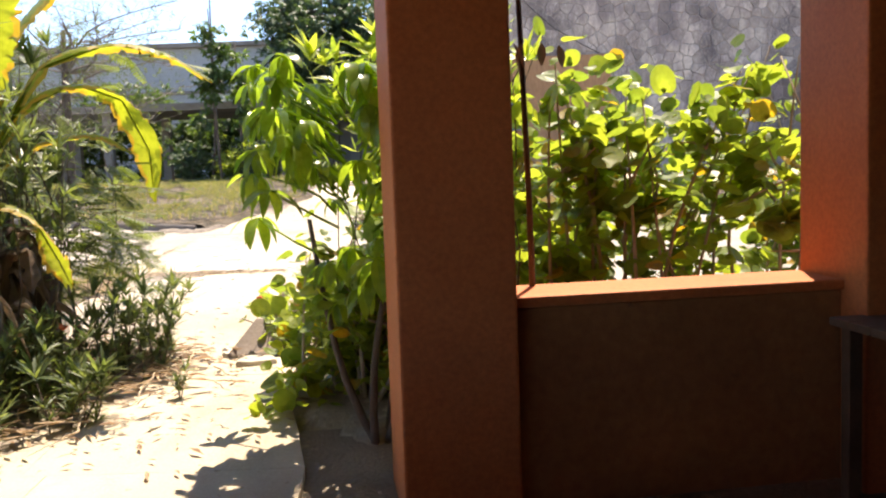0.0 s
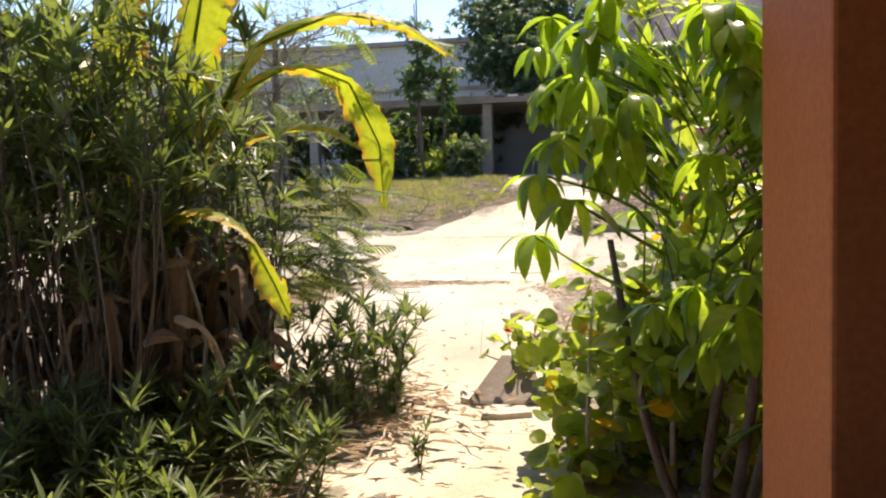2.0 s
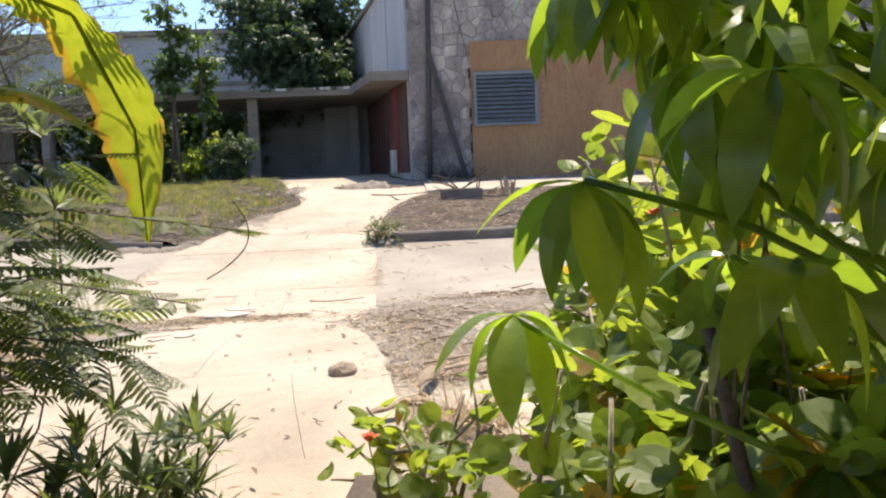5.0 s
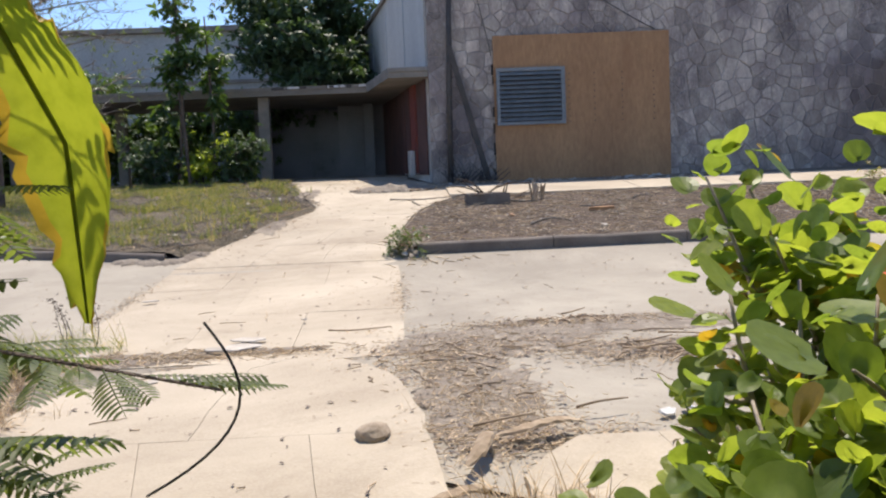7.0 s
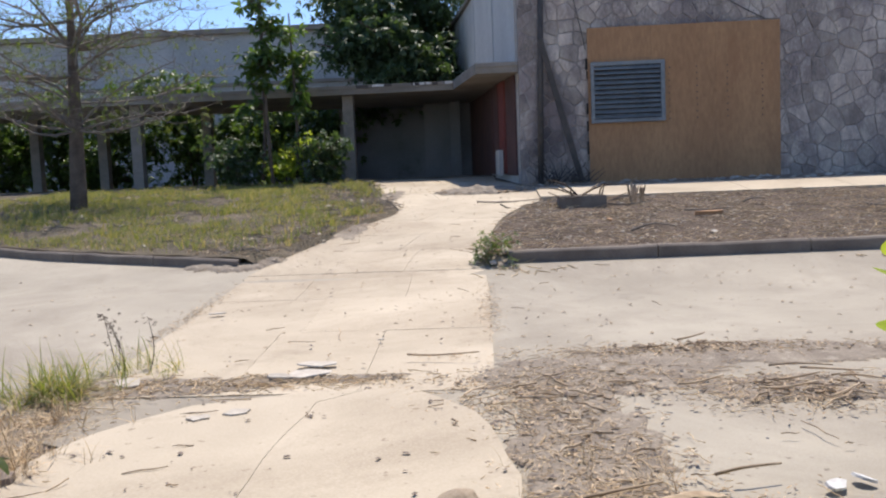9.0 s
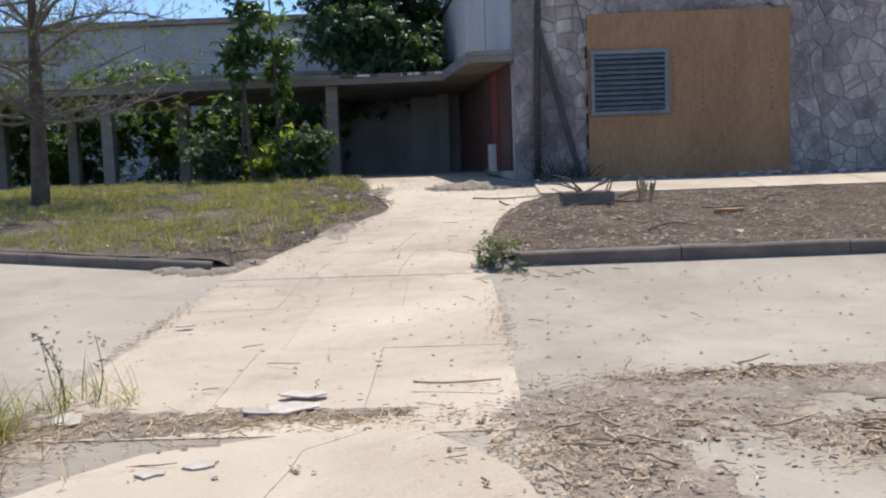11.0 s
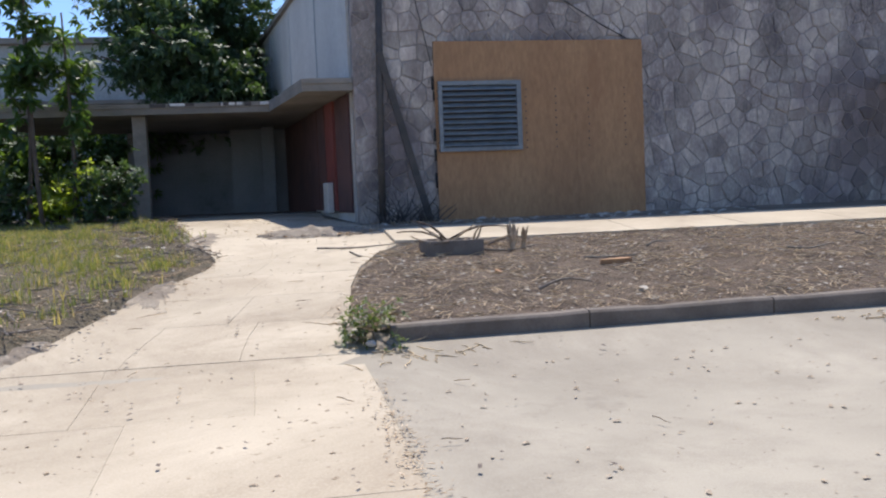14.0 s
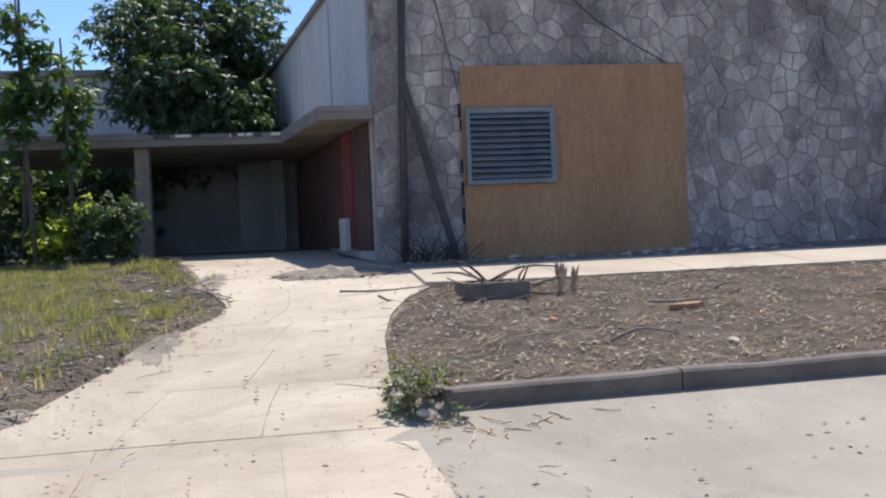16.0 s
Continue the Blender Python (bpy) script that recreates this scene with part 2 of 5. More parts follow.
def part(name, bm, material, parent, label="", smooth=False):
    """One bmesh, in the parent's own space, as one mesh object under it."""
    me = bpy.data.meshes.new(name)
    bm.to_mesh(me)
    bm.free()
    me.materials.append(material)
    if smooth:
        me.polygons.foreach_set("use_smooth", [True] * len(me.polygons))
    return hang(new(name, me), parent, label)


def raw(name, verts, faces, material, parent=None, label="", smooth=False):
    ob = new(name, mesh_of(name, verts, faces, material, smooth))
    return hang(ob, parent, label) if parent else ob


def box(x0, x1, y0, y1, z0, z1, bevel=0.008, m=None, bm=None):
    bm = bm or bmesh.new()
    r = bmesh.ops.create_cube(bm, size=1, matrix=Matrix.Translation(((x0 + x1) / 2, (y0 + y1) / 2, (z0 + z1) / 2)) @ Matrix.Diagonal((x1 - x0, y1 - y0, z1 - z0, 1)))
    if bevel:
        es = list({e for v in r["verts"] for e in v.link_edges})
        bmesh.ops.bevel(bm, geom=es, offset=bevel, segments=2, affect="EDGES", profile=0.6)
    if m is not None:
        bm.transform(m)
    return bm


def tube(points, radii, sides=7, cap=True):
    """A tapered round limb along points, as vertices and faces."""
    pts = [Vector(p) for p in points]
    vs, fs = [], []
    side = Vector((1, 0, 0))
    for i, p in enumerate(pts):
        d = (pts[min(i + 1, len(pts) - 1)] - pts[max(i - 1, 0)]).normalized()
        side = (side - d * side.dot(d))
        if side.length < 1e-3:
            side = d.orthogonal()
        side.normalize()
        up = d.cross(side)
        for k in range(sides):
            a = 2 * math.pi * k / sides
            vs.append(p + (side * math.cos(a) + up * math.sin(a)) * radii[i])
    for i in range(len(pts) - 1):
        for k in range(sides):
            q = (k + 1) % sides
            fs.append((i * sides + k, i * sides + q, (i + 1) * sides + q, (i + 1) * sides + k))
    if cap:
        fs.append(tuple(range(sides))[::-1])
        fs.append(tuple(range((len(pts) - 1) * sides, len(pts) * sides)))
    return vs, fs


def gather(pieces):
    """Several (vertices, faces) as one."""
    vs, fs = [], []
    for v, f in pieces:
        o = len(vs)
        vs.extend(v)
        fs.extend(tuple(i + o for i in q) for q in f)
    return vs, fs


def scatter(template, mats):
    """Copies of one (vertices, faces) under each matrix, joined."""
    tv, tf = np.array([tuple(v) for v in template[0]]), template[1]
    vs, fs = [], []
    for i, m in enumerate(mats):
        a = np.array(m)
        vs.append(tv @ a[:3, :3].T + a[:3, 3])
        o = i * len(tv)
        fs.extend(tuple(k + o for k in q) for q in tf)
    return (np.concatenate(vs) if vs else np.zeros((0, 3))), fs


def blade(length, width, profile, droop=0.3, fold=0.15, curl=0.0, ragged=0.0, seed=0):
    """A leaf along +x from the origin, two strips beside the midrib, drooping towards its tip."""
    rnd = random.Random(seed)
    vs, fs = [], []
    n = len(profile) - 1
    for i, w in enumerate(profile):
        s = i / n
        x, z = length * s * (1 - 0.25 * droop * s), -droop * length * s * s * 0.7
        h = width / 2 * w
        l, r = h * (1 - ragged * rnd.random()), h * (1 - ragged * rnd.random())
        lift = curl * math.sin(s * 9) * width
        vs += [(x, -l, z + fold * l + lift), (x, 0, z), (x, r, z + fold * r - lift)]
    for i in range(n):
        a, b = 3 * i, 3 * i + 3
        fs += [(a, b, b + 1, a + 1), (a + 1, b + 1, b + 2, a + 2)]
    return vs, fs


def disc_leaf(size, wave=0.06, seed=0):
    """A round leathery leaf with a notch at its stalk, along +x."""
    rnd = random.Random(seed)
    vs, fs = [(size * 0.08, 0, 0)], []
    k = 14
    for ring, q in ((1, 0.55), (2, 1.0)):
        for i in range(k):
            a = -math.pi + 2 * math.pi * i / (k - 1)
            notch = 1 - 0.25 * math.exp(-((abs(a) - math.pi) / 0.3) ** 2)
            r = size * 0.5 * q * notch * (1 + 0.05 * rnd.uniform(-1, 1))
            z = wave * size * q * math.sin(a * 2 + seed) + 0.10 * size * q * abs(math.sin(a))
            vs.append((size * 0.5 + r * math.cos(a), r * math.sin(a), z))
    for i in range(k - 1):
        fs.append((0, 1 + i, 2 + i))
        fs.append((1 + i, 1 + k + i, 2 + k + i, 2 + i))
    return vs, fs


def turn(at, azim, pitch, roll=0.0, size=1.0):
    """Place a leaf that runs along +x: its azimuth, its rise and its roll in degrees."""
    return Matrix.Translation(at) @ Matrix.Rotation(radians(azim), 4, "Z") @ Matrix.Rotation(radians(-pitch), 4, "Y") @ Matrix.Rotation(radians(roll), 4, "X") @ Matrix.Scale(size, 4)


# ---------- ground ----------
GY = (-60, 2.5, 5, 10, 13, 15.3, 15.8, 19.2, 22, 24, 28, 60, 400)
GZ = (0, 0, 0.18, 0.30, 0.38, 0.48, 0.55, 0.94, 1.2, 1.3, 1.45, 1.5, 1.5)


def rise(y):
    return float(np.interp(y, GY, GZ))


def wobble(x, y, s=1.0, seed=0.0):
    return noise.noise(Vector((x * s, y * s, seed)))


def strip(ys, left, right, lift, cols=6, bump=0.0, skirt=0.06, jag=0.0):
    """A sheet between two edge lines x = left(y), right(y), that follows the ground; its rim is turned down."""
    vs, fs = [], []
    ys = list(ys)
    for y in ys:
        a, b = left(y), right(y)
        a, b = a + jag * wobble(y, 3.1, 3), b + jag * wobble(y, 7.7, 3)
        for k in range(cols + 1):
            x = a + (b - a) * k / cols
            vs.append((x, y, rise(y) + lift + bump * wobble(x, y, 1.7)))
    w = cols + 1
    for i in range(len(ys) - 1):
        for k in range(cols):
            fs.append((i * w + k, i * w + k + 1, (i + 1) * w + k + 1, (i + 1) * w + k))
    rim = [k for k in range(w)] + [i * w + cols for i in range(1, len(ys))] + [(len(ys) - 1) * w + k for k in range(cols - 1, -1, -1)] + [i * w for i in range(len(ys) - 2, 0, -1)]
    o = len(vs)
    for i in rim:
        vs.append((vs[i][0], vs[i][1], vs[i][2] - skirt))
    for j in range(len(rim)):
        q = (j + 1) % len(rim)
        fs.append((rim[j], o + j, o + q, rim[q]))
    return vs, fs


def line(ys, xs):
    return lambda y: float(np.interp(y, ys, xs))


def spread(a, b, step):
    return [a + (b - a) * i / max(1, round((b - a) / step)) for i in range(max(1, round((b - a) / step)) + 1)]


xs = [-400, -120, -50, -25] + spread(-16, 14, 0.5) + [25, 50, 120, 400]
ys = [-200, -60, -20] + spread(-6, 32, 0.5) + [45, 80, 200, 600]
gv = [(x, y, rise(y) - 0.035 + 0.008 * wobble(x, y, 0.9)) for y in ys for x in xs]
gf = [(i * len(xs) + k, i * len(xs) + k + 1, (i + 1) * len(xs) + k + 1, (i + 1) * len(xs) + k) for i in range(len(ys) - 1) for k in range(len(xs) - 1)]
tagged(raw("ground", gv, gf, M_SOIL, smooth=True), "dry brown soil with leaf litter", "ground", kind="structure")

# kerb line: straight on the right, swinging back on the left
kerb_y = line((-40, -20, -8.3, -7.2, -4.4, -1.2, 6.5, 14, 40), (32, 22.5, 17.35, 16.85, 15.95, 15.78, 15.95, 16.2, 17.2))
near_y = line((-40, -6, -4.1, -3.7, -1.2, 0.5, 4, 40), (12, 11, 10.4, 10.2, 8.6, 7.4, 7.0, 6.8))
rv, rf = [], []
rxs = [-60, -40, -25] + spread(-16, 16, 0.5) + [25, 40, 60]
for x in rxs:
    for k in range(13):
        y = near_y(x) - 0.3 + (kerb_y(x) + 0.05 - near_y(x) + 0.3) * k / 12
        rv.append((x, y, rise(y) - 0.016 + 0.004 * wobble(x, y, 0.6, 2)))
for i in range(len(rxs) - 1):
    for k in range(12):
        rf.append((i * 13 + k, (i + 1) * 13 + k, (i + 1) * 13 + k + 1, i * 13 + k + 1))
tagged(raw("road", rv, rf, M_ROAD, smooth=True), "worn grey concrete road dusted with sand", "road", kind="structure")

# verges beyond the kerb
path_left = line((10.4, 11.5, 13.6, 15.6, 16.8, 18.6, 19.4, 20.1, 22, 26.0), (-4.0, -4.05, -4.15, -4.2, -3.85, -3.25, -2.9, -2.85, -3.3, -4.05))
path_right = line((10.4, 11.5, 14.4, 16.2, 18, 19, 20, 20.6, 21.5, 23, 26), (-1.4, -1.4, -1.42, -1.48, -1.33, -1.15, -0.83, -0.5, -0.15, -0.6, -1.2))
M_VERGE = surface("littered_soil", (0.08, 0.056, 0.039), (0.165, 0.122, 0.087), 0.95, 2.2, 22, 1.0, 0.06, (0.26, 0.21, 0.165), 13, 0.62)
M_LAWN = surface("dry_lawn_soil", (0.10, 0.085, 0.055), (0.2, 0.16, 0.11), 0.95, 1.8, 24, 1.0, 0.06, (0.27, 0.22, 0.16), 11, 0.62)


def verge(name, label, x0, x1, material, y_far, seed=0.0, step=0.22):
    """Raised soil behind the kerb, which dips under the path's edge."""
    vs, fs = [], []
    cols, rows = spread(x0, x1, step), 30
    for x in cols:
        a, b = kerb_y(x) + 0.09, y_far(x)
        for k in range(rows + 1):
            s = k / rows
            y = a + (b - a) * s
            out = (x - path_right(y)) if x > -2.5 else (path_left(y) - x)
            f = max(0.0, min(1.0, out / 0.3 + 0.15 * wobble(x, y, 5, 9)))
            h = 0.09 * (1 - s) ** 2 + 0.015 + 0.03 * wobble(x, y, 2.1, seed) + 0.018 * wobble(x, y, 6, seed)
            vs.append((x, y, rise(y) + h * f - 0.05 * (1 - f)))
    w = rows + 1
    for i in range(len(cols) - 1):
        for k in range(rows):
            fs.append((i * w + k, (i + 1) * w + k, (i + 1) * w + k + 1, i * w + k + 1))
    return tagged(raw(name, vs, fs, material, smooth=True), label, "verge", kind="structure")


verge("verge_right", "bare soil strip littered with wood chips and dead leaves", -1.7, 18, M_VERGE, lambda x: 20.62, 1.0)
verge("verge_left", "patchy dry lawn with weeds and litter", -16, -2.6, M_LAWN, lambda x: 27.4, 2.0)

# kerbs: separate worn concrete lengths
def kerb_run(name, label, stops, top):
    t_ = thing(name, label, "kerb", kind="structure")
    for a, b in zip(stops, stops[1:]):
        n, vs, fs = 5, [], []
        for i in range(n + 1):
            x = a + 0.006 + (b - a - 0.012) * i / n
            y, c = kerb_y(x), 0.022 * wobble(x, 1.0, 2.2)
            z = rise(y)
            for dy, dz in ((0.0, -0.12), (0.0, top - 0.02 + c), (0.02, top + c), (0.13, top + 0.004 + c), (0.14, top - 0.02), (0.14, -0.12)):
                vs.append((x, y + dy, z + dz))
        for i in range(n):
            for k in range(6):
                q = (k + 1) % 6
                fs.append((i * 6 + k, (i + 1) * 6 + k, (i + 1) * 6 + q, i * 6 + q))
        fs += [tuple(range(6)), tuple(range(n * 6, n * 6 + 6))[::-1]]
        raw("kerb_stone", vs, fs, M_KERB, t_)
    return t_


kerb_run("kerb_right", "worn grey concrete kerb along the road", [-1.18, 0.55, 2.3, 4.1, 5.9, 7.7, 9.5, 11.3, 13.5, 16], 0.125)
kerb_run("kerb_left", "weathered kerb that swings away from the path", [-16, -13, -10.5, -8.6, -6.8, -5.6, -4.42], 0.10)

# concrete path: slabs with sunk joints
def slabs(name, label, rows, left, right, lift, splits, jag=0.0, thick=0.09):
    t_ = thing(name, label, "path", kind="structure")
    for r, (y0, y1) in enumerate(zip(rows, rows[1:])):
        cuts = [0.0] + splits[r % len(splits)] + [1.0]
        for c0, c1 in zip(cuts, cuts[1:]):
            lf = lambda y, c=c0: left(y) + (right(y) - left(y)) * c + (0.0013 if c > 0 else jag * wobble(y, 3.1, 2.4))
            rt = lambda y, c=c1: left(y) + (right(y) - left(y)) * c - (0.0013 if c < 1 else jag * wobble(y, 8.3, 2.4))
            vs, fs = strip(spread(y0 + 0.0013, y1 - 0.0013, 0.24), lf, rt, lift + 0.004 * wobble(r, c0 * 5, 1.3), cols=4, bump=0.004, skirt=thick)
            raw("slab", vs, fs, M_SLAB, t_)
    return t_


slabs("path_crossing", "pale concrete footpath slabs crossing the road", [10.75, 12.6, 14.1, 15.55], path_left, path_right, -0.008, [[0.36, 0.68], [0.42], [0.3, 0.7]])
slabs("path_upper", "pale concrete footpath rising between two verges", [15.55, 16.7, 17.8, 18.9, 20.0, 21.1, 22.3, 23.6, 25.0, 26.3, 27.9], path_left, path_right, -0.005, [[0.33, 0.66], [0.3, 0.55], [0.5], [0.35, 0.7]])
near_left = line((2.4, 4.5, 6, 7.2, 9.0, 9.6, 10.1, 10.45, 10.72), (-3.2, -3.1, -2.9, -3.1, -3.75, -3.68, -3.5, -3.25, -2.5))
near_right = line((2.4, 4.2, 5, 6.5, 8.3, 9.2, 10.2, 10.72), (-0.6, -0.7, -0.9, -1.1, -1.25, -1.3, -1.48, -1.9))
slabs("path_near", "cracked pale concrete slabs leading out of the porch", [2.4, 4.1, 5.75, 7.35, 9.0, 10.72], near_left, near_right, 0.012, [[0.5], [0.45], [0.55], [0.4, 0.75]], jag=0.05)
side_l, side_r = line((7.6, 8.2, 8.75), (-0.75, -0.95, -0.6)), line((7.6, 8.2, 8.75), (2.5, 0.35, 0.1))
slabs("path_side", "broken concrete slab beside the path", [7.5, 8.75], side_l, side_r, 0.02, [[0.62]], jag=0.08)

# pavement along the building
t_ = thing("pavement", "sunlit concrete pavement along the stone building", "pavement", kind="structure")
for a, b in zip(spread(-0.5, 17, 1.75), spread(-0.5, 17, 1.75)[1:]):
    vs, fs = [], []
    for x in (a + 0.006, (a + b) / 2, b - 0.006):
        for y in (20.6 if x > 0 else 20.75, 21.4, 22.2):
            vs.append((x, y, rise(y) + 0.045))
        vs.append((x, 20.6 if x > 0 else 20.75, rise(20.6) - 0.1))
        vs.append((x, 22.2, rise(22.2) - 0.1))
    for i in (0, 5):
        for p, q in ((3, 0), (0, 1), (1, 2), (2, 4)):
            fs.append((i + p, i + 5 + p, i + 5 + q, i + q))
    fs += [(3, 0, 1, 2, 4)[::-1], (13, 10, 11, 12, 14)]
    raw("slab", vs, fs, M_SLAB, t_)

# ---------- stone building ----------
WALL_Y, TOP = 24.3, 6.45
PX0, PX1, PZ0, PZ1 = 0.76, 4.66, 1.27, 4.43
DX0 = 10.1
wall = thing("wall_front", "grey flagstone-clad wall of the main building", "wall", kind="structure")
part("wall_core", box(-0.66, DX0, WALL_Y, WALL_Y + 0.35, 0.9, TOP, 0), M_MORTAR, wall)
part("coping", box(-0.7, 20, WALL_Y - 0.05, WALL_Y + 0.4, TOP, TOP + 0.14, 0.015), M_CANOPY, wall)


def cells(x0, x1, z0, z1, step, seed):
    """Irregular stones: Voronoi cells of a jittered grid."""
    rnd = random.Random(seed)
    nx, nz = int((x1 - x0) / step) + 1, int((z1 - z0) / step) + 1
    pt = {}
    for i in range(-1, nx + 1):
        for k in range(-1, nz + 1):
            if rnd.random() < 0.12:
                continue
            pt[i, k] = (x0 + (i + 0.5 + rnd.uniform(-0.46, 0.46) + 0.3 * (k % 2)) * step, z0 + (k + 0.5 + rnd.uniform(-0.46, 0.46)) * step)
    for (i, k), (cx, cz) in pt.items():
        poly = [(cx - step * 2, cz - step * 2), (cx + step * 2, cz - step * 2), (cx + step * 2, cz + step * 2), (cx - step * 2, cz + step * 2)]
        walls = [(ox - cx, oz - cz, ((ox - cx) ** 2 + (oz - cz) ** 2) / 2) for (a, b), (ox, oz) in pt.items() if (a, b) != (i, k) and abs(a - i) < 4 and abs(b - k) < 4]
        walls += [(-1, 0, cx - x0), (1, 0, x1 - cx), (0, -1, cz - z0), (0, 1, z1 - cz)]
        for nx_, nz_, d in walls:
            ln_ = math.hypot(nx_, nz_)
            d = d - 0.009 * ln_
            cut = []
            for p, q in zip(poly, poly[1:] + poly[:1]):
                u = (p[0] - cx) * nx_ + (p[1] - cz) * nz_ - d
                v = (q[0] - cx) * nx_ + (q[1] - cz) * nz_ - d
                if u <= 0:
                    cut.append(p)
                if (u < 0) != (v < 0) and abs(u - v) > 1e-9:
                    s = u / (u - v)
                    cut.append((p[0] + (q[0] - p[0]) * s, p[1] + (q[1] - p[1]) * s))
            poly = cut
            if len(poly) < 3:
                break
        if len(poly) >= 3:
            area = abs(sum(p[0] * q[1] - q[0] * p[1] for p, q in zip(poly, poly[1:] + poly[:1]))) / 2
            if area > 0.008:
                yield cx, cz, poly


def stone(poly, cx, cz, depth):
    n = len(poly)
    vs = [(x, WALL_Y, z) for x, z in poly]
    vs += [(cx + (x - cx) * 0.97, WALL_Y - depth * 0.75, cz + (z - cz) * 0.97) for x, z in poly]
    vs += [(cx + (x - cx) * 0.82, WALL_Y - depth, cz + (z - cz) * 0.82) for x, z in poly]
    fs = [tuple(range(2 * n, 3 * n))]
    for r in (0, n):
        for k in range(n):
            q = (k + 1) % n
            fs.append((r + k, r + q, r + n + q, r + n + k))
    return vs, fs


STONES = list(cells(-0.66, DX0, 1.1, TOP, 0.275, 5))

# recessed door bay and porch at the wall's far end
bay = thing("wall_bay", "plastered wall with a dark doorway and louvred window", "wall", kind="structure")
for a in ((DX0, 10.45, 0.9, TOP), (10.45, 12.6, 3.3, TOP), (12.6, 13.25, 0.9, TOP), (13.25, 13.65, 3.3, TOP), (13.65, 20, 0.9, TOP)):
    part("wall_panel", box(a[0], a[1], WALL_Y + 0.003, WALL_Y + 0.33, a[2], a[3], 0), M_BEIGE, bay)
part("sill_wall", box(11.72, 12.6, WALL_Y + 0.02, WALL_Y + 0.3, 0.9, 1.15, 0), M_BEIGE, bay)
part("side_wall", box(19.7, 20.0, WALL_Y + 0.34, 40, 0.9, TOP, 0), M_PLASTER, bay)
part("back_wall", box(-2.6, 20.0, 40, 40.3, 0.9, TOP, 0), M_PLASTER, bay)
# room surfaces coloured near-black so the doorway reads as unlit
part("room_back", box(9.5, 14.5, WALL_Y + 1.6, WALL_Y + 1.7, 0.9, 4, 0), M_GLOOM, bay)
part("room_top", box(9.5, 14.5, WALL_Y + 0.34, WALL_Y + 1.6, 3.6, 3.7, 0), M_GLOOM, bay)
q = [(-0.5, WALL_Y + 0.4), (19.9, WALL_Y + 0.4), (19.9, 40.2), (-2.6, 40.2)]
raw("building_roof", [(x, y, TOP - 0.3) for x, y in q] + [(x, y, TOP - 0.05) for x, y in q], [(3, 2, 1, 0), (4, 5, 6, 7), (0, 1, 5, 4), (1, 2, 6, 5), (2, 3, 7, 6), (3, 0, 4, 7)], M_CANOPY, wall)

SIDE = Matrix.Translation((-0.66, 24.3, 0)) @ Matrix.Rotation(radians(8.0), 4, "Z") @ Matrix.Translation((0.66, -24.3, 0))
side = thing("wall_side", "pale plastered side wall of the main building", "wall", kind="structure")
part("upper_wall", box(-0.655, -0.3, WALL_Y + 0.353, 40.5, 0.9, TOP, 0, SIDE), M_PLASTER, side)
for y in (27.6, 31.0, 34.5):
    part("pilaster_joint", box(-0.672, -0.656, y, y + 0.05, 3.95, TOP - 0.1, 0.002, SIDE), M_FARWALL, side)
part("coping", box(-0.75, -0.25, WALL_Y + 0.41, 40.4, TOP + 0.002, TOP + 0.12, 0.012, SIDE), M_CANOPY, side)

panel = thing("plywood_panel", "orange-brown plywood boarding over a window opening", "panel")
edges = [PX0, PX0 + 1.3, PX0 + 2.6, PX1]
for a, b in zip(edges, edges[1:]):
    part("plywood_sheet", box(a + 0.001, b - 0.001, WALL_Y - 0.105, WALL_Y - 0.075, PZ0, PZ1, 0.002), M_PLY, panel)
part("backing_frame", box(PX0 + 0.02, PX1 - 0.02, WALL_Y - 0.074, WALL_Y - 0.03, PZ0 + 0.02, PZ1 - 0.02, 0), M_IRON, panel)
for x in (PX0 + 0.05, 2.42, 2.98, 3.6, 4.3):
    for k in range(9):
        bm = bmesh.new()
        bmesh.ops.create_cone(bm, cap_ends=True, segments=6, radius1=0.016, radius2=0.012, depth=0.01, matrix=Matrix.Translation((x + 0.02 * wobble(x, k, 3), WALL_Y - 0.109, PZ0 + 1.25 + k * 0.13)) @ Matrix.Rotation(radians(90), 4, "X"))
        part("screw", bm, M_IRON, panel)

lou = thing("louvre_vent", "grey painted metal louvre set in the plywood", "louvre")
LX0, LX1, LZ0, LZ1, LY = 0.81, 2.32, 2.48, 3.72, WALL_Y - 0.115
# black sheet painted as the shade between the slats
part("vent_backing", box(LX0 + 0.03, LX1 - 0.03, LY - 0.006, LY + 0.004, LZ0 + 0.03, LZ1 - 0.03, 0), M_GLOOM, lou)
for a in ((LX0, LX1, LZ1 - 0.075, LZ1), (LX0, LX1, LZ0, LZ0 + 0.075), (LX0, LX0 + 0.075, LZ0 + 0.076, LZ1 - 0.076), (LX1 - 0.085, LX1, LZ0 + 0.076, LZ1 - 0.076)):
    part("frame", box(a[0], a[1], LY - 0.07, LY - 0.007, a[2], a[3], 0.006), M_LOUVER, lou)
for k in range(11):
    z = LZ0 + 0.13 + k * 0.0985
    part("slat", box(LX0 + 0.078, LX1 - 0.088, -0.055, 0.055, -0.006, 0.006, 0.003, Matrix.Translation((0, LY - 0.05, z)) @ Matrix.Rotation(radians(38), 4, "X")), M_LOUVER, lou)

pole = thing("leaning_brace", "dark iron pole with a diagonal brace against the stones", "pole")
vs, fs = tube([(-0.27, 24.13, 1.25), (-0.22, 24.15, 3.5), (-0.13, 24.16, 6.3)], [0.065, 0.06, 0.06], 8)
raw("upright", vs, fs, M_IRON, pole, smooth=True)
part("brace", box(-0.06, 0.06, -0.03, 0.03, -1.55, 1.55, 0.006, Matrix.Translation((0.19, 24.12, 2.75)) @ Matrix.Rotation(radians(-15.0), 4, "Y")), M_IRON, pole)
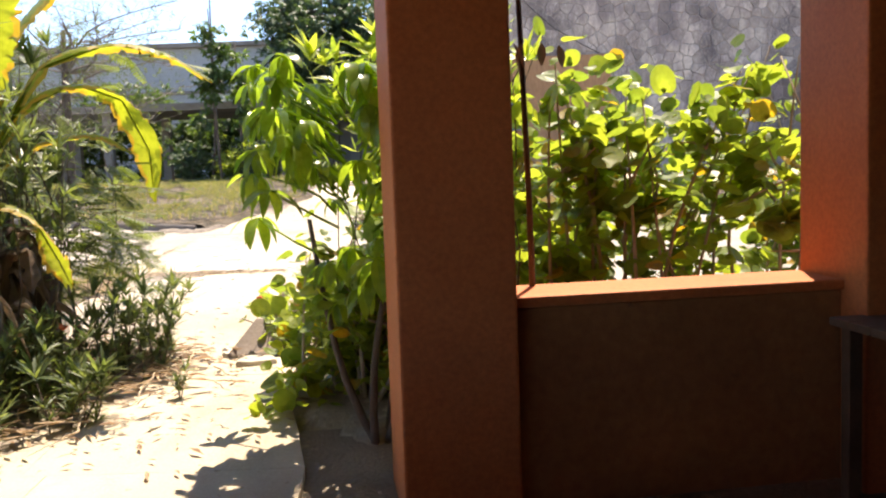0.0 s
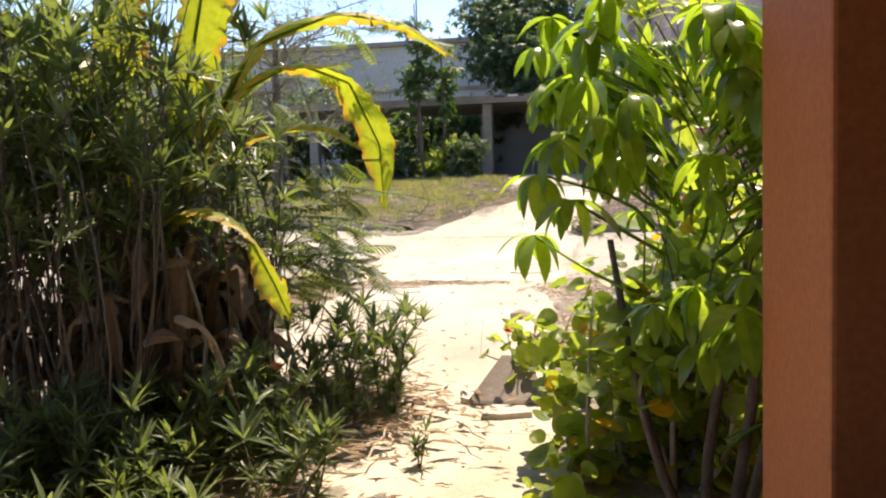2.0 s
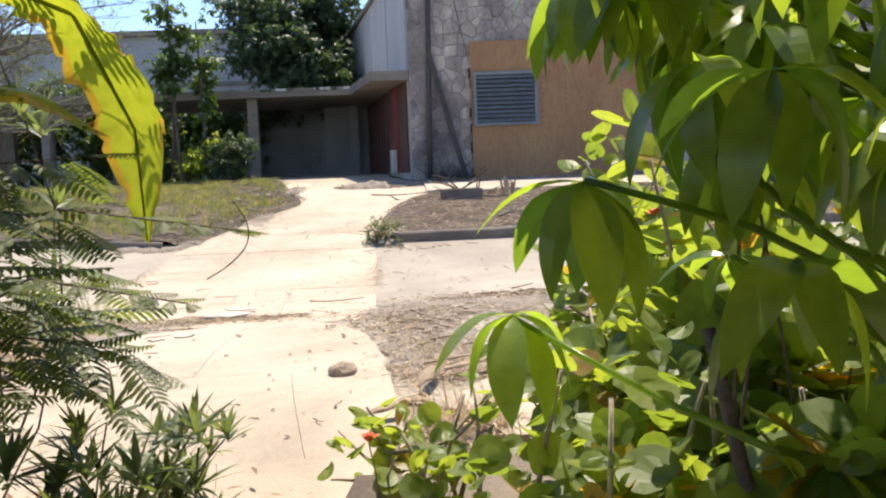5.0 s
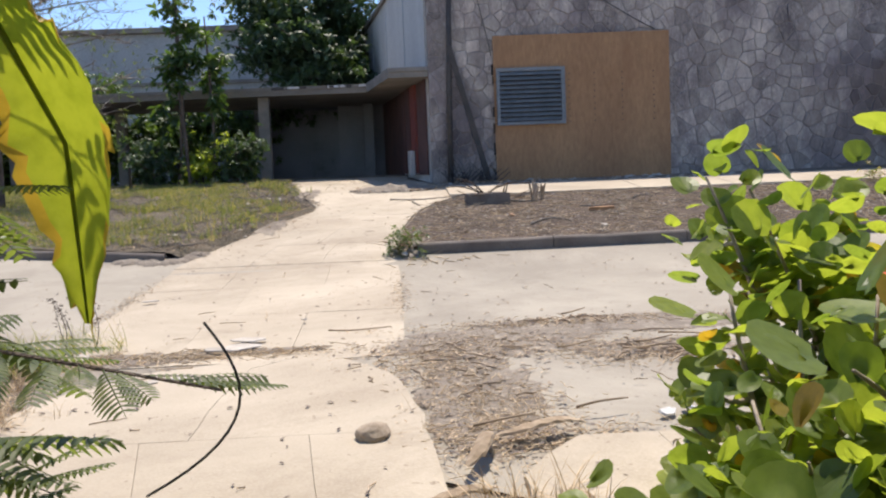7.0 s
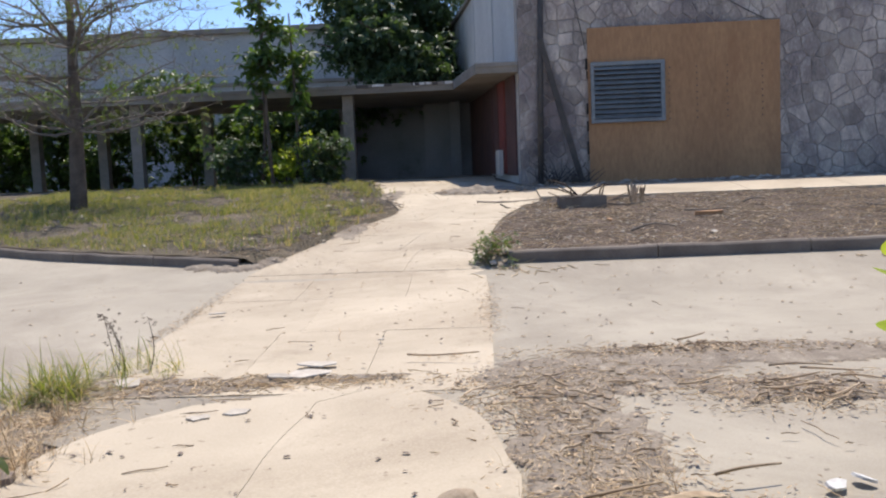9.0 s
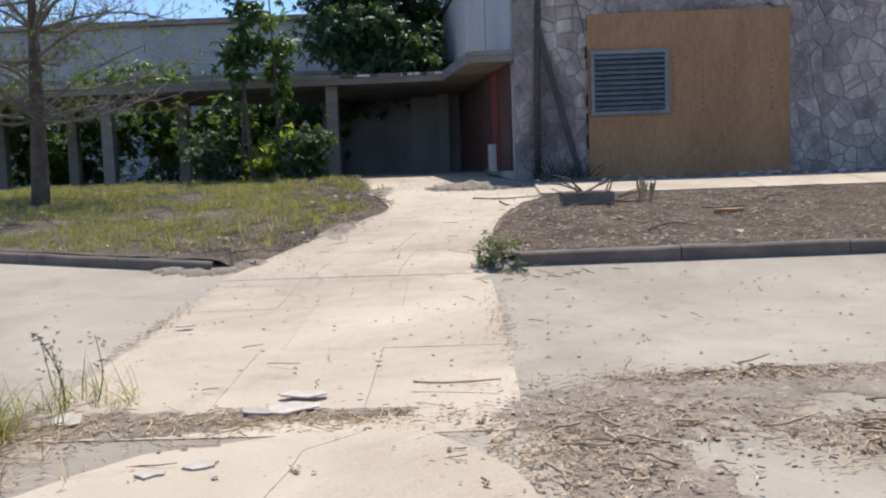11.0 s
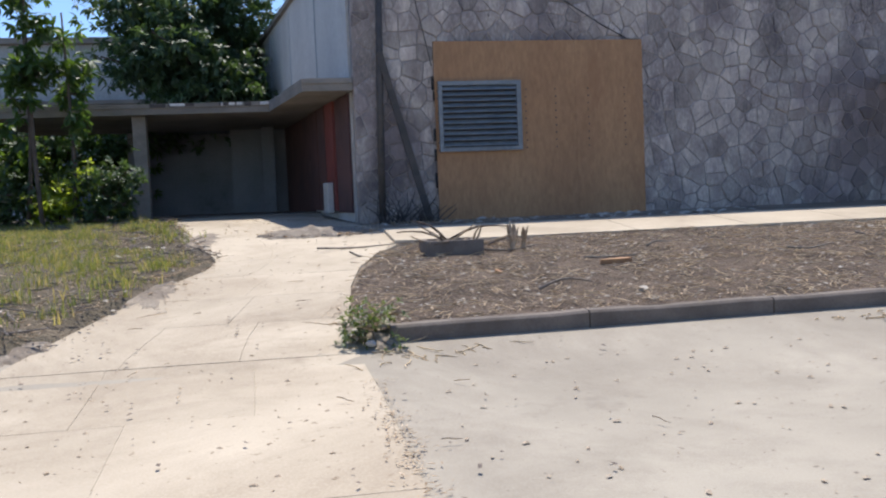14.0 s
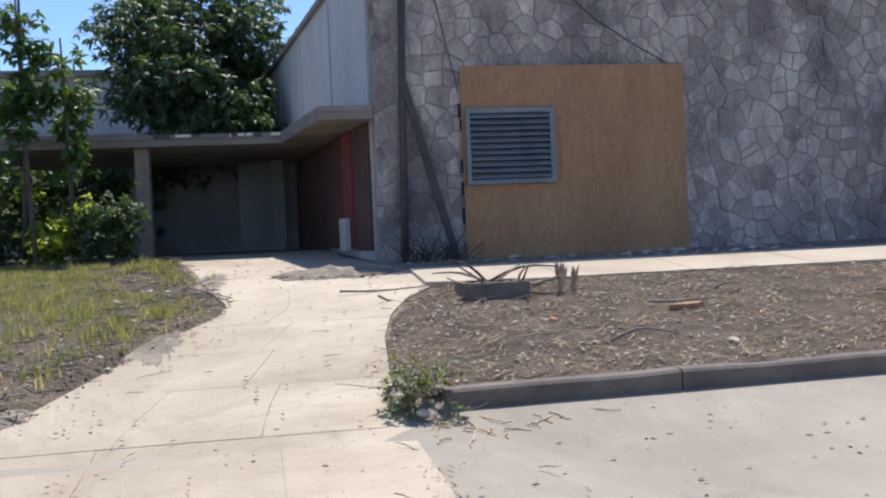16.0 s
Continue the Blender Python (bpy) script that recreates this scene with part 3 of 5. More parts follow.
cab = thing("wall_cable", "thin black cable sagging across the stone wall", "cable")
vs, fs = tube([(2.3, 24.2, 6.0), (2.5, 24.2, 5.75), (3.1, 24.2, 5.2), (3.9, 24.2, 4.7), (4.35, 24.2, 4.46)], [0.012] * 5, 5)
raw("cable", vs, fs, M_WIRE, cab)
cab = thing("wall_cable", "thin black cable sagging across the stone wall", "cable")
vs, fs = tube([(0.25, 24.2, 6.2), (0.42, 24.2, 5.4), (0.66, 24.2, 4.3), (0.72, 24.2, 4.0)], [0.01] * 4, 5)
raw("cable", vs, fs, M_WIRE, cab)

# small porch over the door bay
porch = thing("door_porch", "concrete porch roof on a white square post", "porch")
part("roof_slab", box(9.6, 19.5, 21.3, WALL_Y - 0.01, 3.55, 3.72, 0.02), M_CANOPY, porch)
part("roof_flashing", box(9.55, 11.2, 21.24, 21.297, 3.66, 3.75, 0.006), M_WHITE, porch, "white metal flashing")
part("post", box(10.2, 10.72, 21.5, 21.95, 0.9, 3.55, 0.015), M_FARWALL, porch)
vs, fs = tube([(10.19, 21.6, 2.05), (10.17, 21.58, 2.4), (10.3, 21.46, 2.75), (10.72, 21.45, 3.1)], [0.012] * 4, 5)
raw("loose_cable", vs, fs, M_WIRE, porch)
vs, fs = tube([(10.8, 21.42, 1.1), (10.8, 21.42, 2.95), (10.86, 21.42, 3.08), (11.3, 21.42, 3.42), (11.42, 21.42, 3.6)], [0.045] * 5, 8)
raw("downpipe", vs, fs, M_WHITE, porch, smooth=True)
part("fascia", box(9.6, 19.5, 21.24, 21.296, 3.50, 3.655, 0.008), M_CANOPY, porch)
d = thing("door_bay", "dark metal door standing in the bay", "door", kind="structure")
part("leaf", box(10.48, 11.68, WALL_Y + 0.09, WALL_Y + 0.14, 1.3, 3.28, 0.008), M_IRON, d)
w = thing("louvre_window", "grey louvred window over an orange board", "window", kind="structure")
part("frame", box(11.7, 11.76, WALL_Y + 0.04, WALL_Y + 0.16, 1.3, 3.28, 0.006), M_LOUVER, w)
for k in range(12):
    part("slat", box(11.77, 12.59, -0.045, 0.045, -0.005, 0.005, 0.002, Matrix.Translation((0, WALL_Y + 0.1, 2.2 + k * 0.09)) @ Matrix.Rotation(radians(38), 4, "X")), M_LOUVER, w)
part("lower_board", box(11.2, 12.59, WALL_Y - 0.03, WALL_Y - 0.005, 1.25, 2.14, 0.005), M_PLY, w)
part("narrow_door", box(13.27, 13.63, WALL_Y + 0.1, WALL_Y + 0.15, 1.3, 3.28, 0.006), M_IRON, w)

# ---------- covered walkway ----------
cz0, cz1 = 3.62, 3.80
can = thing("walkway_roof", "weathered concrete canopy slab over a covered walkway", "canopy", kind="structure")
outline = [(-26, 28.6), (-2.15, 27.75), (-1.55, 24.35), (-0.67, 24.33), (-0.67, 32.6), (-26, 32.6)]
n = len(outline)
vs = [(x, y, cz0) for x, y in outline] + [(x, y, cz1) for x, y in outline]
fs = [tuple(range(n))[::-1], tuple(range(n, 2 * n))] + [(k, (k + 1) % n, n + (k + 1) % n, n + k) for k in range(n)]
raw("slab", vs, fs, M_CANOPY, can)
rim = [(x, y - 0.035) for x, y in outline[:4]]
for (ax, ay), (bx, by) in zip(rim, rim[1:]):
    q = [(ax, ay, cz1 - 0.05), (bx, by, cz1 - 0.05), (bx, by + 0.12, cz1 - 0.05), (ax, ay + 0.12, cz1 - 0.05)]
    q += [(x, y, cz1 + 0.035) for x, y, z in q]
    raw("edge_strip", q, [(0, 1, 5, 4), (1, 2, 6, 5), (2, 3, 7, 6), (3, 0, 4, 7), (4, 5, 6, 7), (3, 2, 1, 0)], M_CANOPY, can)


def walkway_post(x, y, w_):
    t_ = thing("walkway_post", "slender grey concrete post under the walkway roof", "post", (x, y, 0), "walkway posts", "structure")
    part("shaft", box(-w_ / 2, w_ / 2, -w_ / 2, w_ / 2, 1.35, 3.617, 0.015), M_CANOPY, t_)
    part("foot", box(-w_ / 2 - 0.03, w_ / 2 + 0.03, -w_ / 2 - 0.03, w_ / 2 + 0.03, 1.3, 1.47, 0.01), M_CANOPY, t_)


for x, y in ((-4.85, 28.3), (-10.45, 28.5), (-16.0, 28.7), (-9.55, 31.6), (-12.7, 31.6), (-14.75, 31.6)):
    walkway_post(x, y, 0.28)
lane = thing("walkway_floor", "dusty concrete floor under the walkway roof", "floor", kind="structure")
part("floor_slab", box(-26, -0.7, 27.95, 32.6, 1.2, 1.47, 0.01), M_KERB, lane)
back = thing("wall_walkway", "grey wall ending the covered walkway, shade put into its colour", "wall", kind="structure")
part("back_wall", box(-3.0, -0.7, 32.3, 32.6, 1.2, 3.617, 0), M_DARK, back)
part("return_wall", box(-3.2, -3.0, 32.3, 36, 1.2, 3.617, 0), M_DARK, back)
# deep wall, cover and side are added to hold a dark recess
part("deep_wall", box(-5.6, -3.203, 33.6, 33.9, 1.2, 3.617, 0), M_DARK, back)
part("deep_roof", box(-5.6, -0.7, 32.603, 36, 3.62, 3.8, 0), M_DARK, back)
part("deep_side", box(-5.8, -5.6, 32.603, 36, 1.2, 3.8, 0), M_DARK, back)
part("inner_column", box(-2.4, -2.1, 31.6, 31.95, 1.47, 3.617, 0.01), M_DARK, back)
part("painted_band", box(-0.70, -0.658, 28.5, 32.25, 1.47, 3.6, 0.004, SIDE), M_MAROON, back)
part("painted_band", box(-0.70, -0.658, 24.68, 25.85, 1.47, 3.6, 0.004, SIDE), M_MAROON, back)
reds = thing("red_door", "faded red door leaves beside the walkway", "door", kind="structure")
for y in (25.9, 26.75, 27.6):
    part("leaf", box(-0.74, -0.68, y, y + 0.78, 1.5, 3.6, 0.006, SIDE), M_MAROON if y > 26 else M_RED, reds)
part("white_board", box(-0.86, -0.76, 26.0, 26.5, 1.47, 2.05, 0.008, SIDE), M_PLASTER, reds, "pale board leaning on the door")

# far building behind the garden
far = thing("far_building", "long grey weathered building behind the garden", "building")
part("wall", box(-40, -0.4, 42, 42.4, 0.5, 7.5, 0), M_FARWALL, far)
part("roof_edge", box(-40, -0.4, 41.7, 42.6, 7.5, 7.72, 0.03), M_CANOPY, far)
part("cornice", box(-40, -0.4, 41.88, 41.997, 5.4, 5.55, 0.01), M_CANOPY, far)

# ---------- porch where the walk begins ----------
TH = radians(8.5)
PO = Matrix.Translation((-0.189, 3.521, 0)) @ Matrix.Rotation(TH, 4, "Z")
col = thing("porch_column", "square terracotta-painted porch column", "column", kind="structure")
part("shaft", box(0, 0.49, 0, 0.54, -0.05, 2.75, 0.012, PO), M_ORANGE, col)
col = thing("porch_column", "square terracotta-painted porch column", "column", kind="structure")
part("shaft", box(1.97, 2.5, -0.1, 0.42, -0.05, 2.75, 0.012, PO), M_ORANGE, col)
low = thing("porch_parapet", "low terracotta parapet between the porch columns", "parapet", kind="structure")
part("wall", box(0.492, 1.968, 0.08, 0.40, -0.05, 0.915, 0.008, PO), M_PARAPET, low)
part("coping", box(0.492, 1.968, 0.05, 0.43, 0.917, 0.965, 0.014, PO), M_ORANGE, low)
low2 = thing("porch_wall", "terracotta porch wall with added unseen back and sides", "wall", kind="structure")
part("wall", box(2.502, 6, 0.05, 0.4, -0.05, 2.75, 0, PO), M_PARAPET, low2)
# back and both sides are out of view, added to limit porch light
part("back", box(-2.5, 6, -5.3, -5.0, -0.05, 2.75, 0, PO), M_ORANGE, low2)
part("side", box(5.7, 6, -5.0, 0.04, -0.05, 2.75, 0, PO), M_ORANGE, low2)
part("side_parapet", box(-2.5, -2.2, -4.997, -0.3, -0.05, 0.95, 0, PO), M_ORANGE, low2)
fl = thing("porch_floor", "unseen porch floor, kept dark to cut bounced light", "floor", kind="structure")
part("floor_slab", box(-6, 6, -5.3, 0.06, -0.15, 0.0, 0, PO), M_PORCH, fl)
# ceiling is out of view, added to block sky and sun
ce = thing("ceiling", "unseen porch ceiling added to keep the porch dark", "ceiling", kind="structure")
part("slab", box(-6.2, 6.2, -5.4, 0.75, 2.752, 2.95, 0, PO), M_CEIL, ce)
bench = thing("porch_table", "dark wooden table against the porch parapet", "table")
for k in range(4):
    part("board", box(1.82, 3.1, -0.62 + k * 0.14, -0.485 + k * 0.14, 0.79, 0.825, 0.004, PO), M_OLDWOOD, bench)
part("apron", box(1.86, 3.06, -0.58, -0.555, 0.68, 0.788, 0.003, PO), M_OLDWOOD, bench)
for x, y in ((1.86, -0.55), (2.98, -0.55), (1.86, -0.15), (2.98, -0.15)):
    part("leg", box(x, x + 0.06, y, y + 0.06, 0.0, 0.788, 0.004, PO), M_OLDWOOD, bench)

# ---------- painted gap shade and peeling canopy edge ---
rnd = random.Random(11)
# near-black strips stand in for the shaded gap left of the plywood
for k in range(5):
    z = PZ0 + 0.6 + k * 0.47 + rnd.uniform(-0.2, 0.2)
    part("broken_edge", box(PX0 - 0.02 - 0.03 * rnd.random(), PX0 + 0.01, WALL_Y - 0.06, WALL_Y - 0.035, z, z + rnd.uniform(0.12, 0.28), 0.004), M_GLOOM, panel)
for k in range(16):
    x = rnd.uniform(-4.6, -2.3)
    y = 28.6 + (x + 26) * (27.75 - 28.6) / 23.85
    w_ = rnd.uniform(0.06, 0.26)
    part("peeling_patch", box(x, x + w_, y - 0.045, y - 0.0375, cz1 - rnd.uniform(0.02, 0.05), cz1 + 0.03, 0.002), rnd.choice((M_IRON, M_WHITE)), can)

# ---------- plants ----------
OVAL = (0.0, 0.55, 0.9, 1.0, 0.85, 0.5, 0.0)
LANCE = (0.15, 0.8, 1.0, 0.8, 0.45, 0.0)


def limb(a, b, r0, r1, bend=0.12, n=6, rnd=random, sides=6):
    a, b = Vector(a), Vector(b)
    k = (b - a).length * bend
    m1 = Vector((rnd.uniform(-k, k), rnd.uniform(-k, k), rnd.uniform(-k, k)))
    pts = [a.lerp(b, i / n) + m1 * math.sin(math.pi * i / n) + 0.15 * m1 * math.sin(7 * i / n) for i in range(n + 1)]
    return tube(pts, [r0 + (r1 - r0) * i / n for i in range(n + 1)], sides), pts


def ribbon(points, width, tear=0.0, fold=0.25, n=26, seed=0, tip=0.25, face=None):
    """A long leaf along a curved midrib, its two halves folded and torn into strips."""
    rnd = random.Random(seed)
    pts = [Vector(p) for p in points]

    def at(s):
        u = s * (len(pts) - 1)
        i = min(int(u), len(pts) - 2)
        f = u - i
        p0, p1, p2, p3 = pts[max(i - 1, 0)], pts[i], pts[i + 1], pts[min(i + 2, len(pts) - 1)]
        return 0.5 * (2 * p1 + (p2 - p0) * f + (2 * p0 - 5 * p1 + 4 * p2 - p3) * f * f + (3 * p1 - p0 - 3 * p2 + p3) * f ** 3)

    vs, fs = [], []
    side = Vector((1, 0, 0))
    for i in range(n + 1):
        s = i / n
        p, d = at(s), (at(min(1, s + 0.02)) - at(max(0, s - 0.02))).normalized()
        h = d.cross(Vector((0, 0, 1)))
        side = h.normalized() if h.length > 0.2 else side
        if face:
            q = side.lerp(Vector(face), min(1, 1.6 * s * s))
            q = q - d * q.dot(d)
            side = q.normalized() if q.length > 0.1 else side
        nrm = side.cross(d)
        w = width / 2 * min(1, 0.25 + 3 * s) * min(1, (1 - s) / tip + 0.06)
        for sg in (-1, 1):
            q = w * (1 - tear * rnd.random() ** 2 * 0.8)
            vs.append(p + side * sg * q * 0.8 - nrm * fold * q * 0.7 + nrm * 0.006 * (i % 2))
            vs.append(p + side * sg * q - nrm * fold * q * (1 + 0.4 * rnd.random()) + d * 0.03 * rnd.uniform(-1, 1))
        vs.append(p)
    for i in range(n):
        a, b = 5 * i, 5 * i + 5
        for k0, k1 in ((1, 0), (0, 4), (4, 2), (2, 3)):
            fs.append((a + k0, b + k0, b + k1, a + k1))
    return vs, fs


def crown(template_list, material, parent, spots, name="leaves", seed=0):
    rnd = random.Random(seed)
    groups = [[] for _ in template_list]
    for m in spots:
        groups[rnd.randrange(len(template_list))].append(m)
    v, f = gather([scatter(t, g) for t, g in zip(template_list, groups) if g])
    ob = raw(name, v, f, material, parent)
    return ob


def rosette(count, length, width, rise0=35, spread_=40, seed=0, profile=LANCE, droop=0.2):
    rnd = random.Random(seed)
    out = []
    for i in range(count):
        out.append(scatter(blade(length * rnd.uniform(0.7, 1.1), width, profile, droop, 0.2), [turn((0, 0, 0.02 * rnd.random() * length * 10), i * 137.5 + rnd.uniform(-15, 15), rise0 + rnd.uniform(-spread_, spread_), rnd.uniform(-20, 20))]))
    return gather(out)


# sea grape bushes
GRAPE_T = [disc_leaf(s, w, k) for k, (s, w) in enumerate(((0.17, 0.05), (0.145, 0.09), (0.2, 0.04), (0.125, 0.07)))]
GRAPE = [mesh_of("round_leaf", *t, L_GRAPE, True) for t in GRAPE_T]


def sea_grape(label, foot, box_, count, seed, branches=9, more=0, size=1.0, lean=0.0):
    """Pale crooked branches in a box round the foot; round leaves along them, tilted to the light."""
    rnd = random.Random(seed)
    t_ = thing("sea_grape_bush", label, "bush", foot, "sea grape bushes")
    x0, x1, y0, y1, z0, z1 = box_
    tips = []
    for b in range(branches):
        fx, fy = rnd.uniform(x0 + 0.08, x1 - 0.08), rnd.uniform(y0 + 0.08, y1 - 0.08)
        fz = z1 * rnd.uniform(0.55, 1.0)
        fx = max(fx, x0 + lean * (fz - 0.35))
        (v, f), pts = limb((fx * 0.45, fy * 0.45, -0.12), (fx, fy, fz), 0.015, 0.005, 0.22, 8, rnd)
        raw("branch", v, f, M_PALEBARK, t_, smooth=True)
        tips += pts[2:]
        for k in range(2):
            p = rnd.choice(pts[2:7])
            e = p + Vector((rnd.gauss(0, 0.25), rnd.gauss(0, 0.25), rnd.uniform(0.0, 0.3)))
            e = Vector((min(x1, max(x0 + lean * max(0, e.z - 0.35), e.x)), min(y1, max(y0, e.y)), min(z1, e.z)))
            (v, f), q = limb(p, e, 0.01, 0.004, 0.2, 5, rnd, 5)
            raw("branch", v, f, M_PALEBARK, t_, smooth=True)
            tips += q[1:]
    spots = []
    for i in range(count + more):
        c = rnd.choice(tips)
        at = (min(x1, max(x0, c.x + rnd.gauss(0, 0.085))), min(y1, max(y0, c.y + rnd.gauss(0, 0.085))), min(z1 + 0.08, max(z0, c.z + rnd.gauss(0, 0.085))))
        if at[0] - x0 >= lean * (at[2] - 0.55):
            spots.append(turn(at, rnd.uniform(0, 360), rnd.uniform(-40, 75), rnd.uniform(-40, 40), size * rnd.uniform(0.45, 1.08)))
    for m in spots[:count]:
        hang(new("leaf", rnd.choice(GRAPE)), t_).matrix_basis = m
    if more:
        tagged(crown(GRAPE_T, L_GRAPE, t_, spots[count:], "foliage", seed), kind="stuff")
    return t_


sea_grape("tall sea grape bush with round sunlit leaves behind the parapet", (1.1, 5.0, 0.15), (-0.75, 0.95, -0.45, 0.6, 0.1, 1.95), 290, 3, 14, 900, 0.85)
sea_grape("tall sea grape bush spreading behind the porch", (1.9, 6.0, 0.2), (-1.3, 1.6, -0.5, 1.2, 0.1, 2.05), 290, 5, 14, 800, 0.95)
sea_grape("sea grape bush with round leaves leaning over the path", (0.36, 7.6, 0.24), (-0.97, 0.95, -0.5, 0.5, 0.02, 1.36), 295, 4, 20, 1500, 0.82, 0.36)
sea_grape("sea grape bush at the porch side of the path", (0.2, 5.8, 0.2), (-0.8, 0.7, -0.45, 0.5, 0.02, 1.5), 280, 14, 12, 600)
sea_grape("low sea grape bush at the path's edge", (-0.6, 5.25, 0.2), (-0.46, 0.55, -0.75, 0.5, 0.02, 0.98), 290, 6, 15, 1200, 0.7)
sea_grape("young sea grape shoots with an orange leaf", (-1.25, 6.6, 0.23), (-0.25, 0.4, -0.2, 0.3, 0.05, 0.55), 110, 8, 7, 0, 0.68)
sea_grape("sea grape shoots hanging over the path's edge", (-0.42, 6.45, 0.22), (-0.32, 0.45, -0.35, 0.5, 0.02, 1.05), 290, 15, 12, 400, 0.82, 0.3)
sea_grape("sea grape bush beyond the parapet", (3.4, 6.4, 0.2), (-0.8, 1.6, -0.9, 1.2, 0.1, 1.9), 200, 9, 11, 600)

sea_grape("tall sea grape shoot above the parapet", (1.06, 5.0, 0.15), (-0.16, 0.18, -0.16, 0.16, 1.1, 2.3), 90, 16, 3)
sea_grape("tall sea grape shoot beside the far porch column", (1.88, 5.0, 0.15), (-0.22, 0.25, -0.2, 0.2, 1.0, 2.0), 120, 17, 4)

# umbrella tree: drooping fans of long leaflets
UMB_T = [blade(l, w, (0.1, 0.4, 0.72, 0.9, 1.0, 1.0, 0.96, 0.88, 0.7, 0.42, 0.0), d, 0.2, 0.025) for l, w, d in ((0.23, 0.076, 0.95), (0.2, 0.07, 1.2), (0.26, 0.084, 0.75), (0.21, 0.068, 1.0))]
UMB = [mesh_of("long_leaflet", *t, L_UMBRELLA, True) for t in UMB_T]


def umbrella_tree(label, foot, fans, seed, size=1.0, stem_m=M_BARK):
    rnd = random.Random(seed)
    t_ = thing("umbrella_tree", label, "shrub", foot)
    for k in range(4):
        (v, f), pts = limb((rnd.uniform(-0.1, 0.1), rnd.uniform(-0.1, 0.1), -0.12), (rnd.uniform(-0.3, 0.3), rnd.uniform(-0.25, 0.25), rnd.uniform(1.0, 1.6) * size), 0.024, 0.012, 0.08, 6, rnd)
        raw("stem", v, f, stem_m, t_, smooth=True)
    spare = []
    for idx, (x, y, z) in enumerate(fans):
        c = Vector((x, y, z))
        b = Vector((x * 0.25, y * 0.25, max(0.1, z - 0.2)))
        (v, f), pts = limb(b, c, 0.008, 0.005, 0.1, 4, rnd, 5)
        raw("leaf_stalk", v, f, L_UMBRELLA, t_, smooth=True)
        face = math.degrees(math.atan2(y, x))
        n = rnd.randint(7, 9)
        grow = rnd.uniform(0.55, 0.92)
        for i in range(n):
            m = turn(c, face + i * 360 / n + rnd.uniform(-12, 12), rnd.uniform(-38, 14), rnd.uniform(-14, 14), size * grow * rnd.uniform(0.8, 1.05))
            if idx < 38:
                hang(new("leaflet", rnd.choice(UMB)), t_).matrix_basis = m
            else:
                spare.append(m)
    if spare:
        tagged(crown(UMB_T, L_UMBRELLA, t_, spare, "foliage", seed), kind="stuff")


rnd = random.Random(21)
fans = [(-0.45, -0.15, 1.5), (-0.6, 0.4, 1.12), (-0.4, -0.3, 1.28), (-0.2, -0.35, 1.6), (0.1, -0.4, 1.66)]
while len(fans) < 84:
    x, y, z = rnd.uniform(-0.55, 0.6), rnd.uniform(-0.42, 0.45), max(rnd.uniform(1.12, 1.9), rnd.uniform(1.12, 1.9))
    if (x / 0.62) ** 2 + (y / 0.5) ** 2 < 1 and (x / 0.62) ** 2 + (y / 0.5) ** 2 > 0.12:
        fans.append((x, y, z))
fans += [(rnd.uniform(-0.15, 0.5), rnd.uniform(-0.4, 0.3), rnd.uniform(0.55, 1.15)) for _ in range(24)]
umbrella_tree("umbrella tree with drooping glossy leaf fans beside the porch", (-0.42, 4.55, 0.15), fans, 22)

# banana plant with torn arching leaves
ban = thing("banana_plant", "banana plant with torn yellowing leaves", "banana", (-3.15, 5.85, 0.2))
for k, (x, y) in enumerate(((0, 0), (-0.25, 0.1), (0.16, -0.12))):
    vs, fs = tube([(x, y, -0.1), (x + 0.02, y, 0.6), (x + 0.06, y + 0.02, 1.25)], [0.11, 0.09, 0.06], 9)
    raw("false_stem", vs, fs, M_BARK, ban, smooth=True)
BAN = (
    ([(0.05, 0.05, 1.2), (0.4, 0.12, 1.8), (0.72, 0.22, 1.96), (0.98, 0.36, 1.85), (1.12, 0.44, 1.5), (1.13, 0.46, 1.14)], 0.29),
    ([(0.1, 0.05, 1.3), (0.5, 0.15, 2.05), (0.95, 0.25, 2.22), (1.3, 0.35, 2.16), (1.58, 0.45, 1.96)], 0.26),
    ([(-0.05, -0.1, 1.2), (-0.1, -0.22, 1.7), (-0.1, -0.26, 2.2), (-0.05, -0.2, 2.7)], 0.42),
    ([(0.05, 0.0, 1.2), (0.45, 0.1, 1.55), (0.85, 0.18, 1.62), (1.08, 0.2, 1.48)], 0.2),
    ([(0.1, -0.4, 1.0), (0.5, -0.65, 1.2), (0.8, -0.74, 1.12), (0.95, -0.76, 0.86), (1.02, -0.76, 0.7)], 0.19),
    ([(0, 0, 1.25), (0.15, 0.15, 2.0), (0.5, 0.4, 2.6), (0.9, 0.5, 2.8)], 0.34),
    ([(0, 0, 1.2), (-0.4, 0.2, 1.9), (-0.9, 0.3, 2.3), (-1.3, 0.4, 2.2)], 0.34),
    ([(0, 0, 1.2), (-0.3, -0.3, 1.7), (-0.65, -0.5, 1.95), (-0.95, -0.6, 1.7)], 0.3),
    ([(0, 0, 1.2), (0.25, -0.1, 1.9), (0.45, -0.25, 2.4), (0.5, -0.3, 2.8)], 0.3),
)
